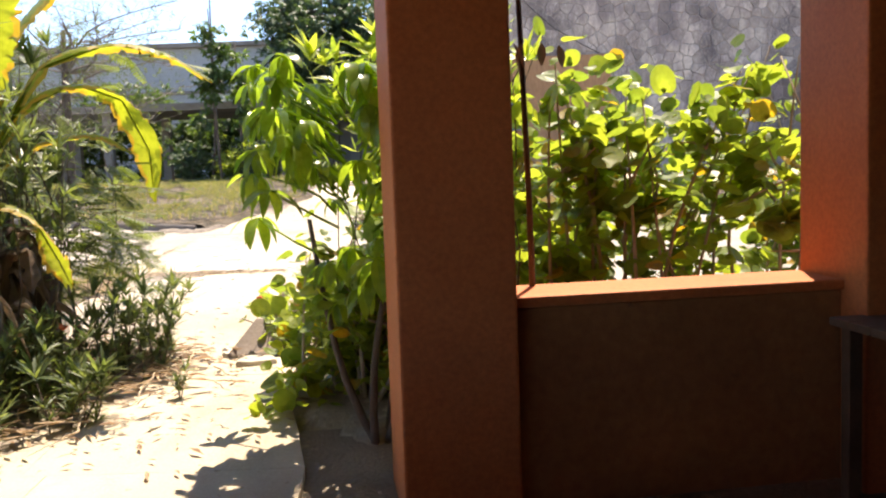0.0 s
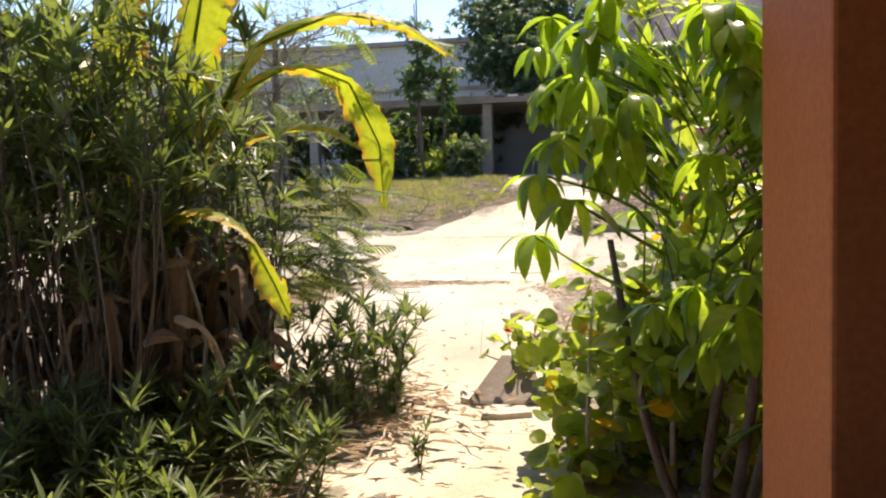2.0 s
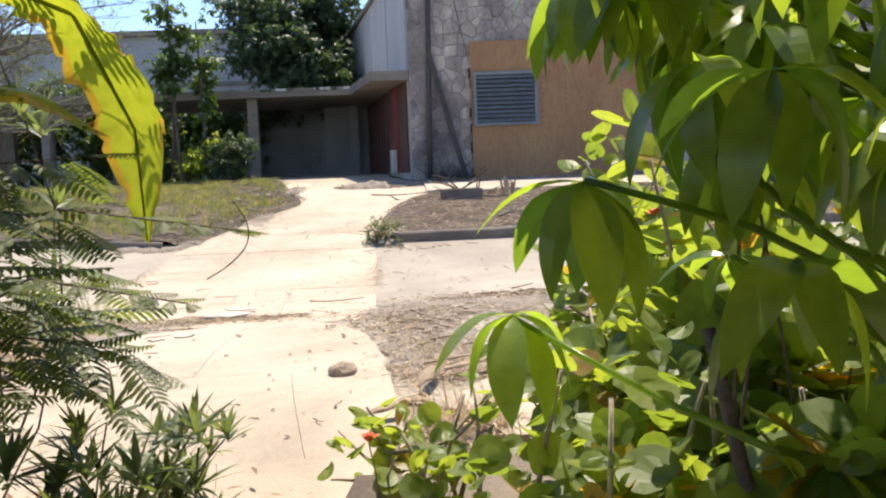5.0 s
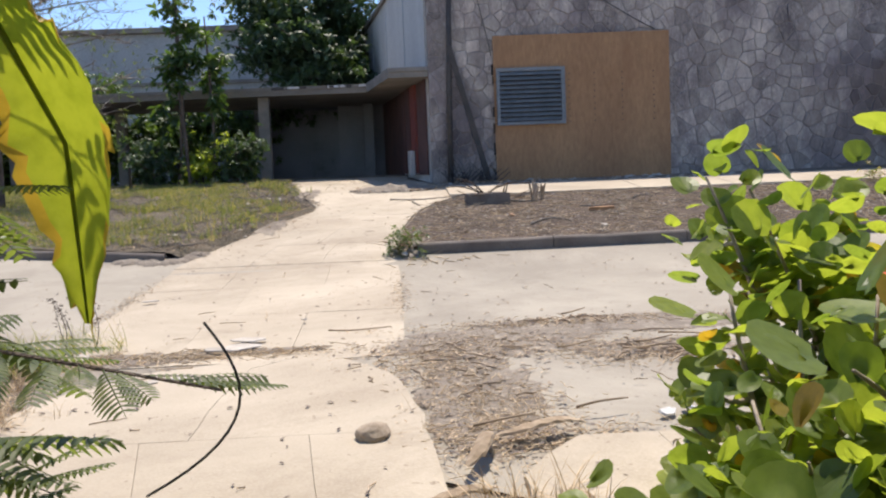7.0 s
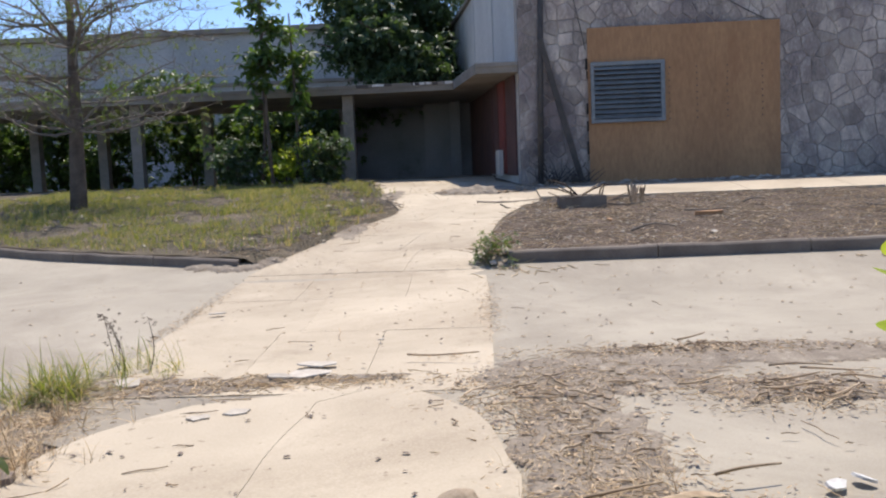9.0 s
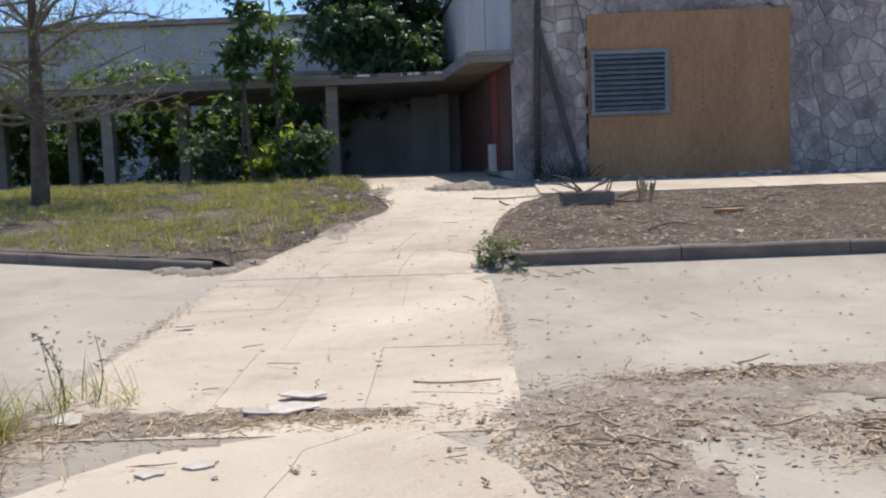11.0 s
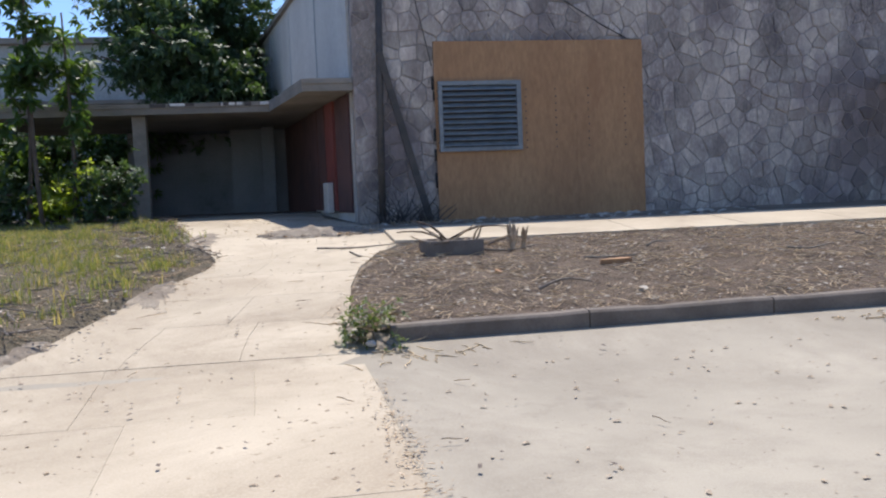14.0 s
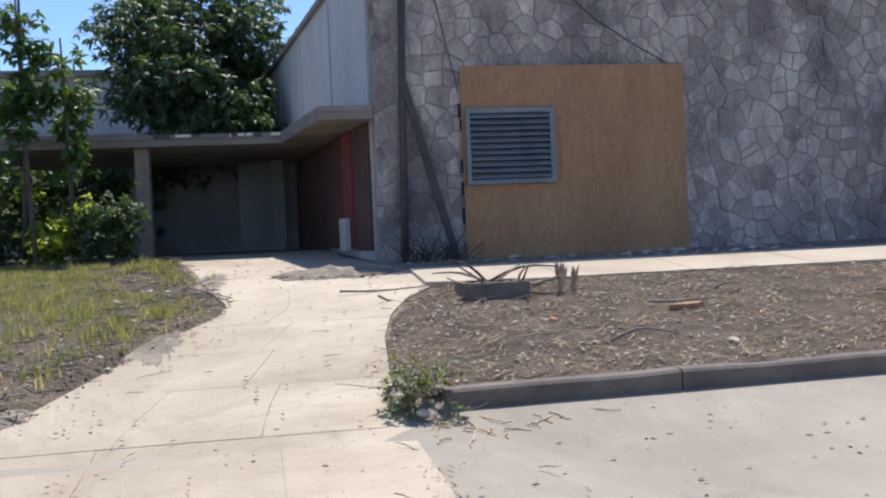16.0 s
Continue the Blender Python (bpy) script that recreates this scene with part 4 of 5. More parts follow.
for k, (pts, w_) in enumerate(BAN):
    vs, fs = ribbon(pts, w_, 0.5, 0.3, 56, k, 0.25, (1, -0.25, 0) if k in (0, 2, 4) else None)
    lf = raw("leaf", vs, fs, L_BANANA, ban, smooth=True)
    lf.data.materials.append(L_BANEDGE)
    for i, pl_ in enumerate(lf.data.polygons):
        pl_.material_index = int(i % 4 in (0, 3) and wobble(i * 0.05, k * 3.7 + i % 4, 1.0, 5) > -0.12)
    vs, fs = tube(pts, [0.016 - 0.013 * i / (len(pts) - 1) for i in range(len(pts))], 5)
    raw("midrib", vs, fs, L_BANANA, lf)
rnd = random.Random(31)
for k in range(120):
    a, r = rnd.uniform(0, 2 * math.pi), rnd.uniform(0.1, 0.62)
    z = rnd.uniform(0.35, 1.15)
    x, y = math.cos(a), math.sin(a)
    vs, fs = ribbon([(x * 0.08, y * 0.08, z), (x * r * 0.8, y * r * 0.8, z - 0.02), (x * r, y * r, z * 0.6), (x * r * 1.15 + rnd.uniform(-0.1, 0.1), y * r * 1.15, max(0.0, z * 0.6 - rnd.uniform(0.3, 0.6)))], rnd.uniform(0.07, 0.2), 0.8, 0.6, 10, k)
    raw("dead_leaf", vs, fs, L_HUSK, ban)

for k in range(150):
    x, y = rnd.uniform(-0.55, 0.66), rnd.uniform(-1.0, 0.1)
    z, a, r = rnd.uniform(0.35, 1.1), rnd.uniform(0, 2 * math.pi), rnd.uniform(0.06, 0.26)
    dx, dy = math.cos(a) * r, math.sin(a) * r
    vs, fs = ribbon([(x * 0.7, y * 0.7, z - 0.08), (x, y, z), (x + dx * 0.7, y + dy * 0.7, z - 0.12), (x + dx + rnd.gauss(0, 0.05), y + dy, max(0.04, z - rnd.uniform(0.25, 0.7)))], rnd.choice((0.03, 0.05, 0.08, 0.13)), 0.9, 0.8, 12, 700 + k)
    raw("dead_leaf", vs, fs, L_HUSK, ban)
for k in range(9):
    x, y = rnd.uniform(-0.7, 0.45), rnd.uniform(-1.0, 0.3)
    (v, f), _ = limb((x, y, -0.1), (x + rnd.gauss(0, 0.16), y + rnd.gauss(0, 0.12), rnd.uniform(0.9, 1.5)), 0.014, 0.007, 0.2, 6, rnd, 6)
    raw("dry_stalk", v, f, rnd.choice((M_BARK, M_GREYTWIG)), ban, smooth=True)

# oleander shrubs: whorls of narrow leaves on thin stems
WHORL = [rosette(13, 0.15, 0.02, 38, 38, k) for k in range(3)]
WIDE = [rosette(11, 0.14, 0.034, 30, 42, k + 20) for k in range(3)]


def oleander(label, foot, tops, seed, size=1.0, bare=0.0, material=L_OLEANDER, whorls=WHORL):
    rnd = random.Random(seed)
    t_ = thing("oleander_shrub", label, "shrub", foot, "oleander shrubs")
    spots, stems = [], []
    for x, y, z in tops:
        (v, f), pts = limb((x * (0.2 if bare else 0.5), y * (0.2 if bare else 0.5), -0.1), (x, y, z), 0.006, 0.003, 0.2, 6, rnd, 4)
        stems.append((v, f))
        spots.append(turn((x, y, z), rnd.uniform(0, 360), rnd.uniform(-15, 15), rnd.uniform(-20, 20), size * rnd.uniform(0.8, 1.2)))
        for p in pts[1:-1]:
            if rnd.random() < 0.9 and p.z > bare * z:
                spots.append(turn(p, rnd.uniform(0, 360), rnd.uniform(-25, 25), rnd.uniform(-25, 25), size * rnd.uniform(0.6, 0.95)))
    v, f = gather(stems)
    tagged(raw("stemwork", v, f, M_BARK, t_), kind="stuff")
    tagged(crown(whorls, material, t_, spots, "foliage", seed), kind="stuff")
    return t_


rnd = random.Random(41)
for fx, fy, h in ((-2.1, 5.75, 0.62), (-2.35, 5.35, 0.55), (-2.0, 6.15, 0.55), (-2.75, 4.85, 0.36), (-2.2, 4.75, 0.3), (-3.1, 4.5, 0.36), (-2.45, 4.4, 0.22), (-3.35, 4.15, 0.36), (-2.9, 4.1, 0.3), (-2.6, 4.65, 0.42), (-3.55, 4.65, 0.45), (-2.5, 5.05, 0.46), (-2.95, 4.75, 0.5)):
    oleander("low oleander shrub with narrow grey-green leaves", (fx, fy, rise(fy)), [(rnd.gauss(0, 0.17), rnd.gauss(0, 0.16), h * rnd.uniform(0.55, 1.05)) for _ in range(12)], int(fx * -100), 1.02)
for fx, fy, n_, h in ((-3.3, 5.1, 26, 1.75), (-2.85, 5.35, 20, 1.95), (-3.75, 5.5, 26, 1.9), (-3.9, 4.7, 26, 1.7), (-4.3, 5.3, 28, 1.5), (-3.5, 6.4, 26, 1.5), (-3.6, 5.3, 26, 2.1), (-3.05, 5.0, 20, 2.05), (-4.4, 6.0, 30, 2.3), (-3.0, 6.5, 22, 2.0)):
    oleander("tall oleander shrub with narrow leaves", (fx, fy, rise(fy)), [(rnd.gauss(0, 0.26), rnd.gauss(0, 0.24), h * rnd.uniform(0.66, 1.15)) for _ in range(n_ + 14)], int(fx * -100) + 7, 1.3, 0.56)
oleander("bright-leaved shrub rising behind the porch column", (-0.05, 5.05, 0.18), [(rnd.uniform(-0.62, 0.62), rnd.gauss(0, 0.16), rnd.uniform(1.6, 2.05)) for _ in range(34)], 77, 1.25, 0.62, L_BRIGHT, WIDE)
oleander("small oleander seedling on the path", (-1.62, 5.25, 0.2), [(0, 0, 0.1), (0.05, 0.02, 0.14)], 78, 0.6)

# feathery branches
PINNA = []
for k in range(2):
    q = []
    for i in range(11):
        s = 0.05 + 0.028 * i
        for sg in (-1, 1):
            q.append(scatter(blade(0.085 * math.sin(0.35 + 2.5 * i / 11), 0.02, (0.4, 1.0, 0.85, 0.2), 0.25, 0.1), [turn((s, 0, -0.25 * s * s), sg * 68, -8 - 8 * k)]))
    q.append(tube([(0, 0, 0), (0.18, 0, -0.01), (0.36, 0, -0.035)], [0.003, 0.0025, 0.001], 4))
    PINNA.append(gather(q))


def feather_branch(label, pts, count, seed, size=1.0, dip=(-35, 10)):
    rnd = random.Random(seed)
    t_ = thing("feathery_branch", label, "branch", pts[0])
    o = Vector(pts[0])
    pts = [Vector(p) - o for p in pts]
    v, f = tube(pts, [0.007 - 0.0055 * i / (len(pts) - 1) for i in range(len(pts))], 5)
    raw("twig", v, f, M_BARK, t_)
    spots = []
    for i in range(count):
        u = (0.2 + 0.8 * (i + rnd.random()) / count) * (len(pts) - 1)
        k = min(int(u), len(pts) - 2)
        p = pts[k].lerp(pts[k + 1], u - k)
        d = pts[k + 1] - pts[k]
        az = math.degrees(math.atan2(d.y, d.x)) + rnd.choice((-1, 1)) * rnd.uniform(25, 70)
        spots.append(turn(p, az, rnd.uniform(*dip), rnd.uniform(-25, 25), size * rnd.uniform(0.75, 1.15)))
    tagged(crown(PINNA, L_FERN, t_, spots, "foliage", seed), kind="stuff")
    return t_


feather_branch("feathery green branch hanging over the path", [(-2.6, 5.95, 0.25), (-2.5, 5.8, 1.25), (-2.0, 5.5, 1.48), (-1.56, 5.35, 1.42)], 46, 1, 0.3, (-9, 3))
feather_branch("feathery green branch hanging over the path", [(-2.6, 5.8, 0.25), (-2.4, 5.55, 1.15), (-2.0, 5.3, 1.34), (-1.64, 5.16, 1.29)], 46, 11, 0.28, (-9, 3))
feather_branch("feathery green branch spreading from the shrubs", [(-2.9, 6.1, 0.25), (-2.8, 6.1, 1.1), (-2.5, 6.15, 1.6), (-2.15, 6.2, 1.62)], 22, 12, 0.7)
feather_branch("feathery green branch spreading from the shrubs", [(-2.8, 5.9, 0.25), (-2.65, 5.9, 0.8), (-2.3, 5.9, 1.12), (-1.98, 5.95, 1.05)], 22, 13, 0.7)
feather_branch("feathery green branch spreading from the shrubs", [(-3.0, 6.2, 0.25), (-2.85, 6.25, 0.9), (-2.55, 6.4, 1.15), (-2.2, 6.55, 0.9)], 22, 14, 0.8)
feather_branch("feathery green branch beside the banana plant", [(-2.75, 6.2, 0.25), (-2.65, 6.2, 1.0), (-2.5, 6.25, 1.25), (-2.25, 6.3, 1.1)], 18, 2, 1.0)
feather_branch("feathery green branch beside the banana plant", [(-2.8, 5.75, 0.25), (-2.7, 5.8, 1.05), (-2.45, 5.75, 1.38), (-2.2, 5.65, 1.3)], 14, 3, 0.9)
feather_branch("feathery green branch drooping towards the road", [(-2.85, 6.3, 0.25), (-2.7, 6.3, 0.8), (-2.5, 6.35, 1.0), (-2.25, 6.4, 0.8)], 16, 4, 0.9)
feather_branch("feathery branch high above the path", [(-3.0, 6.3, 0.25), (-2.9, 6.3, 1.7), (-2.4, 6.5, 2.45), (-1.75, 6.6, 2.3)], 16, 5, 1.0)
feather_branch("feathery green branch over the dry grass", [(-3.0, 6.5, 0.25), (-2.9, 6.5, 0.9), (-2.6, 6.6, 1.32), (-2.35, 6.7, 1.2)], 20, 6, 0.95)
feather_branch("feathery green branch over the low shrubs", [(-2.9, 6.0, 0.25), (-2.75, 5.95, 1.2), (-2.45, 5.9, 1.5), (-2.1, 5.95, 1.42)], 18, 7, 0.85)
vine = thing("hanging_twig", "thin dark twig hanging from the feathery branch", "twig")
vs, fs = tube([(-1.575 + 0.05 * math.sin(s_ * 2.4) - 0.1 * s_ ** 2.5, 5.36, 1.485 - 0.17 * s_) for s_ in spread(0, 1, 0.07)], [0.0014] * 15, 4)
raw("twig", vs, fs, M_WIRE, vine)

# trees farther off
def tuft_tree(name, label, foot, height, radius, seed, material, trunk_m, leaf, n_limb, n_leaf, squash=0.8, crown_from=0.35, r0=0.12, fuzz=0.35, category="tree", twigs=4, limb_m=None, thin=0.32):
    rnd = random.Random(seed)
    t_ = thing(name, label, category, foot)
    wood, tips = [], []
    (v, f), pts = limb((0, 0, -0.15), (rnd.uniform(-0.2, 0.2), rnd.uniform(-0.2, 0.2), height * 0.8), r0, r0 * 0.35, 0.03, 8, rnd, 8)
    raw("trunk", v, f, trunk_m, t_, smooth=True)
    for i in range(n_limb):
        s = rnd.uniform(crown_from, 0.98)
        p = pts[min(8, int(s * 8))]
        a = i * 2.4 + rnd.uniform(-0.4, 0.4)
        reach = radius * math.sqrt(max(0.15, 1 - ((s - 0.6) / 0.55) ** 2)) * rnd.uniform(0.6, 1.05)
        e = p + Vector((math.cos(a) * reach, math.sin(a) * reach, reach * rnd.uniform(0.05, 0.6) * squash))
        (v, f), q = limb(p, e, r0 * thin, 0.3 * r0 * thin, 0.15, 6, rnd, 5)
        wood.append((v, f))
        tips += q[2:]
        for j in range(twigs):
            b = rnd.choice(q[2:])
            e2 = b + Vector((rnd.gauss(0, 0.35), rnd.gauss(0, 0.35), rnd.uniform(-0.1, 0.4))) * radius * 0.4
            (v, f), q2 = limb(b, e2, 0.044 * thin, 0.012 * thin, 0.2, 4, rnd, 4)
            wood.append((v, f))
            tips += q2[1:]
    v, f = gather(wood)
    tagged(raw("limb_work", v, f, limb_m or trunk_m, t_), kind="stuff")
    spots = []
    for i in range(n_leaf):
        c = rnd.choice(tips)
        spots.append(turn((c.x + rnd.gauss(0, fuzz), c.y + rnd.gauss(0, fuzz), c.z + rnd.gauss(0, fuzz * 0.8)), rnd.uniform(0, 360), rnd.uniform(-50, 30), rnd.uniform(-30, 30), rnd.uniform(0.7, 1.25)))
    tagged(crown(leaf, material, t_, spots, "crown", seed), kind="stuff")
    return t_


BUNCH = [rosette(9, 0.26, 0.075, -10, 35, k + 5, OVAL, 0.5) for k in range(2)]
SMALL = [rosette(8, 0.14, 0.05, 20, 45, k + 9, OVAL, 0.3) for k in range(2)]
FINE = [rosette(8, 0.1, 0.012, 20, 60, k + 3, LANCE, 0.2) for k in range(2)]
tuft_tree("mango_tree", "dense dark green mango tree rising behind the walkway", (-4.2, 34.6, 1.4), 10.6, 2.6, 51, L_DARK, M_BARK, BUNCH, 26, 3400, 0.5, 0.3, 0.22, 0.42)
tuft_tree("mango_tree", "dark green tree beside the pale side wall", (-4.1, 37.2, 1.4), 8.5, 1.6, 52, L_DARK, M_BARK, BUNCH, 14, 1000, 0.5, 0.3, 0.16, 0.4)
tuft_tree("bare_tree", "half-bare tree with grey spreading twigs on the lawn", (-8.95, 21.6, 1.12), 5.0, 3.0, 53, L_FERN, M_BARK, FINE, 44, 1700, 1.0, 0.36, 0.17, 0.32, "tree", 26, M_GREYTWIG, 0.17)
for k, (x, y, h, r) in enumerate(((-6.5, 26.7, 7.4, 0.55), (-6.0, 27.0, 5.2, 0.6), (-6.9, 27.1, 6.4, 0.55))):
    tuft_tree("umbrella_sapling", "slender umbrella tree sapling in front of the walkway", (x, y, 1.38), h, r, 60 + k, L_BUSH, M_BARK, BUNCH, 8, 62, 0.5, 0.45, 0.05, 0.16)
rnd = random.Random(71)
for k in range(13):
    x, y = -5.8 - k * 0.95 + rnd.uniform(-0.3, 0.3), 33.6 + rnd.uniform(-0.2, 1.8)
    tuft_tree("garden_bush", "dense green garden bush behind the walkway", (x, y, 1.4), rnd.uniform(2.9, 4.5), rnd.uniform(1.0, 1.5), 80 + k, L_BUSH, M_BARK, SMALL + BUNCH, 12, 420, 0.5, 0.1, 0.05, 0.32, "bush")
for k, x in enumerate((-5.4, -7.4, -6.3)):
    tuft_tree("garden_bush", "leafy low bush at the foot of the saplings", (x, 26.8 + 0.2 * k, 1.38), 1.3, 0.7, 120 + k, L_BRIGHT if k == 2 else L_DARK, M_BARK, SMALL, 9, 260, 0.5, 0.1, 0.03, 0.2, "bush")

# weeds at the kerb's end and along the pavement
tuft_tree("weed_clump", "leafy green weed growing at the kerb's end", (-1.27, 15.72, 0.53), 0.34, 0.3, 131, L_OLEANDER, M_TWIG, [rosette(7, 0.06, 0.02, 30, 45, 2, OVAL)], 14, 120, 0.6, 0.05, 0.01, 0.06, "weed")
for k, x in enumerate((7.3, 8.4, 9.2, 10.1)):
    tuft_tree("weed_clump", "low straggling weed on the bank by the pavement", (x, 20.3, rise(20.3)), 0.25, 0.45, 140 + k, L_GRASS, M_TWIG, [rosette(7, 0.08, 0.02, 30, 45, 2, OVAL)], 9, 70, 0.5, 0.05, 0.008, 0.08, "weed")


# ---------- ground litter ----------
BLADE3 = ([(-0.004, 0, 0), (0.004, 0, 0), (0.003, 0.01, 0.06), (-0.003, 0.01, 0.06), (0, 0.035, 0.11)], [(0, 1, 2, 3), (3, 2, 4)])


def tufts(name, label, spots, material, blades=7, size=1.0, seed=0, category="grass", thin=1.0):
    rnd = random.Random(seed)
    ms = []
    for x, y, z in spots:
        for b in range(blades):
            s = size * rnd.uniform(0.6, 1.4)
            ms.append(Matrix.Translation((x + rnd.gauss(0, 0.03), y + rnd.gauss(0, 0.03), z)) @ Matrix.Rotation(rnd.uniform(0, 6.28), 4, "Z") @ Matrix.Rotation(rnd.uniform(-0.5, 0.2), 4, "X") @ Matrix.Diagonal((s * thin, s, s, 1)))
    v, f = scatter(BLADE3, ms)
    return tagged(raw(name, v, f, material), label, category, kind="stuff")


def bank(x, y):
    """The top of the ground, with the raised verges."""
    if y > kerb_y(x) + 0.1 and (x > path_right(y) or x < path_left(y)):
        far_ = 20.62 if x > -2 else 27.4
        s = min(1, max(0, (y - kerb_y(x) - 0.09) / max(0.5, far_ - kerb_y(x))))
        return rise(y) + 0.09 * (1 - s) ** 2 + 0.015 + 0.03 * wobble(x, y, 2.1, 1.0 if x > -2 else 2.0)
    return rise(y)


rnd = random.Random(201)
spots = []
while len(spots) < 9500:
    x, y = rnd.uniform(-12, -2.9), rnd.uniform(16.2, 27)
    if x < path_left(y) - 0.1 - 0.9 * max(0, wobble(x, y, 1.1, 4)) and y > kerb_y(x) + 0.15 and wobble(x, y, 0.7, 5) + 0.6 * wobble(x, y, 2.2, 6) > -0.12 + 0.5 * (x > path_left(y) - 1.1) + rnd.uniform(-0.25, 0.25):
        spots.append((x, y, bank(x, y)))
tufts("lawn_grass", "patchy sunburnt grass on the lawn", spots, L_GRASS, 6, 0.68, 202)

CHIP = ([(-0.5, -0.3, 0), (0.5, -0.22, 0), (0.42, 0.3, 0.06), (-0.45, 0.22, 0.1), (0, 0, 0.22)], [(0, 1, 4), (1, 2, 4), (2, 3, 4), (3, 0, 4)])
CURL = ([(-0.6, -0.06, 0.03), (0, -0.17, 0.12), (0.6, 0, 0.02), (0, 0.15, 0.1), (0, 0, 0.02)], [(0, 1, 4), (1, 2, 4), (2, 3, 4), (3, 0, 4)])
STICK = tube([(-0.5, 0, 0.012), (-0.1, 0.03, 0.018), (0.2, -0.02, 0.016), (0.5, 0.03, 0.012)], [0.012, 0.013, 0.011, 0.007], 5)


def litter(name, label, pick, count, template, lo, hi, material, seed, lift=0.0, category="litter", thick=0.0):
    rnd = random.Random(seed)
    ms = []
    while len(ms) < count:
        x, y = pick(rnd)
        s = lo + (hi - lo) * rnd.random() ** 2
        ms.append(Matrix.Translation((x, y, bank(x, y) + lift)) @ Matrix.Rotation(rnd.uniform(0, 6.28), 4, "Z") @ Matrix.Rotation(rnd.uniform(-0.25, 0.25), 4, "Y") @ Matrix.Diagonal((s, thick or s, thick or s, 1)))
    v, f = scatter(template, ms)
    return tagged(raw(name, v, f, material), label, category, kind="stuff")


def blob(cx, cy, rx, ry, slant=0.0):
    def pick(rnd):
        a, b = rnd.gauss(0, 0.5), rnd.gauss(0, 0.5)
        return cx + rx * a + slant * b * ry, cy + ry * b
    return pick


def mixed(*picks):
    return lambda rnd: rnd.choice(picks)(rnd)


def verge_pick(rnd):
    while True:
        x, y = rnd.uniform(-1.6, 13), rnd.uniform(15.95, 20.6)
        if x > path_right(y) + 0.05 and wobble(x, y, 1.1, 3) + 0.5 * wobble(x, y, 3.1, 8) > rnd.uniform(-0.75, 0.3):
            return x, y


def lawn_pick(rnd):
    while True:
        x, y = rnd.uniform(-11, -2.7), rnd.uniform(16.2, 27)
        if x < path_left(y) + 0.05 and (x > path_left(y) - 1.3 or rnd.random() < 0.25) and y > kerb_y(x) + 0.15:
            return x, y


def path_pick(rnd):
    y = rnd.uniform(7.5, 26) if rnd.random() < 0.7 else rnd.uniform(4.5, 11)
    return rnd.uniform(-4.0, 0.5) if y < 15.6 else rnd.uniform(path_left(y), path_right(y)), y


def road_pick(rnd):
    return rnd.uniform(-9, 9), rnd.uniform(10.5, 15.7)


HEAPS = mixed(blob(-1.0, 9.4, 0.5, 0.9), blob(-0.9, 10.9, 1.0, 0.5), blob(-0.1, 11.6, 1.4, 0.22), blob(0.3, 10.5, 0.7, 0.45), blob(-1.25, 10.4, 0.5, 0.6), blob(-0.8, 8.8, 0.7, 0.35))
LEFT = mixed(blob(-3.4, 10.95, 0.9, 0.28), blob(-4.1, 10.6, 0.7, 0.6), blob(-2.6, 11.0, 0.7, 0.16), blob(-4.0, 9.6, 0.5, 0.8))
DAMP = surface("swept_dirt", (0.23, 0.19, 0.148), (0.34, 0.29, 0.228), 0.95, 3, 40, 0.8, 0.02, (0.38, 0.33, 0.26), 8, 0.55)


def dirt_patch(label, cx, cy, rx, ry, seed, height=0.03):
    """A thin uneven heap of swept dirt that tapers to nothing at its ragged rim."""
    k, rings = 110, 8
    vs, fs = [(cx, cy, rise(cy) + height - 0.01)], []
    for r in range(1, rings + 1):
        q = r / rings
        for i in range(k):
            a = 2 * math.pi * i / k
            w_ = 1 + 0.35 * noise.noise(Vector((math.cos(a) * 1.6, math.sin(a) * 1.6, seed))) + 0.3 * noise.noise(Vector((math.cos(a) * 5, math.sin(a) * 5, seed + 3))) + 0.22 * noise.noise(Vector((math.cos(a) * 13, math.sin(a) * 13, seed + 7)))
            x, y = cx + rx * q * w_ * math.cos(a), cy + ry * q * w_ * math.sin(a)
            vs.append((x, y, rise(y) - 0.01 + height * (1 - q * q) * (1 + 0.5 * wobble(x, y, 6, seed)) - 0.045 * (r == rings)))
    for i in range(k):
        fs.append((0, 1 + i, 1 + (i + 1) % k))
        for r in range(rings - 1):
            a, b = 1 + r * k, 1 + (r + 1) * k
            fs.append((a + i, b + i, b + (i + 1) % k, a + (i + 1) % k))
    return tagged(raw("dirt_heap", vs, fs, DAMP, smooth=True), label, "dirt", kind="stuff")


for q in ((-0.95, 9.6, 0.42, 1.1, 1), (-0.75, 11.0, 0.85, 0.5, 2), (0.35, 11.5, 1.35, 0.32, 3), (0.3, 10.6, 0.6, 0.35, 4), (-3.5, 10.98, 0.85, 0.24, 5), (-4.25, 10.3, 0.55, 0.9, 6), (-2.45, 11.1, 0.5, 0.12, 7)):
    dirt_patch("swept dirt and leaf litter on the concrete", *q[:4], q[4], 0.012)
dirt_patch("heap of leaf litter by the building's corner", -1.5, 22.2, 0.9, 0.5, 11, 0.12)
dirt_patch("dark soil and fallen leaves under the shrubs", -2.9, 5.4, 1.05, 1.35, 12, 0.08)
dirt_patch("dark soil and fallen leaves under the shrubs", 0.1, 5.6, 0.95, 1.5, 13, 0.08)

for q in ((-3.4, 18.3, 0.28, 0.8, 25), (-3.2, 22.3, 0.3, 1.0, 27), (-2.3, 10.5, 0.28, 0.14, 28)):
    dirt_patch("thin drift of dirt along the path's edge", *q[:4], q[4], 0.017)
dirt_patch("trampled soil at the kerb's end", -4.5, 16.3, 0.6, 0.5, 14, 0.06)
dirt_patch("trampled soil at the kerb's end", -1.25, 16.15, 0.32, 0.42, 15, 0.1)
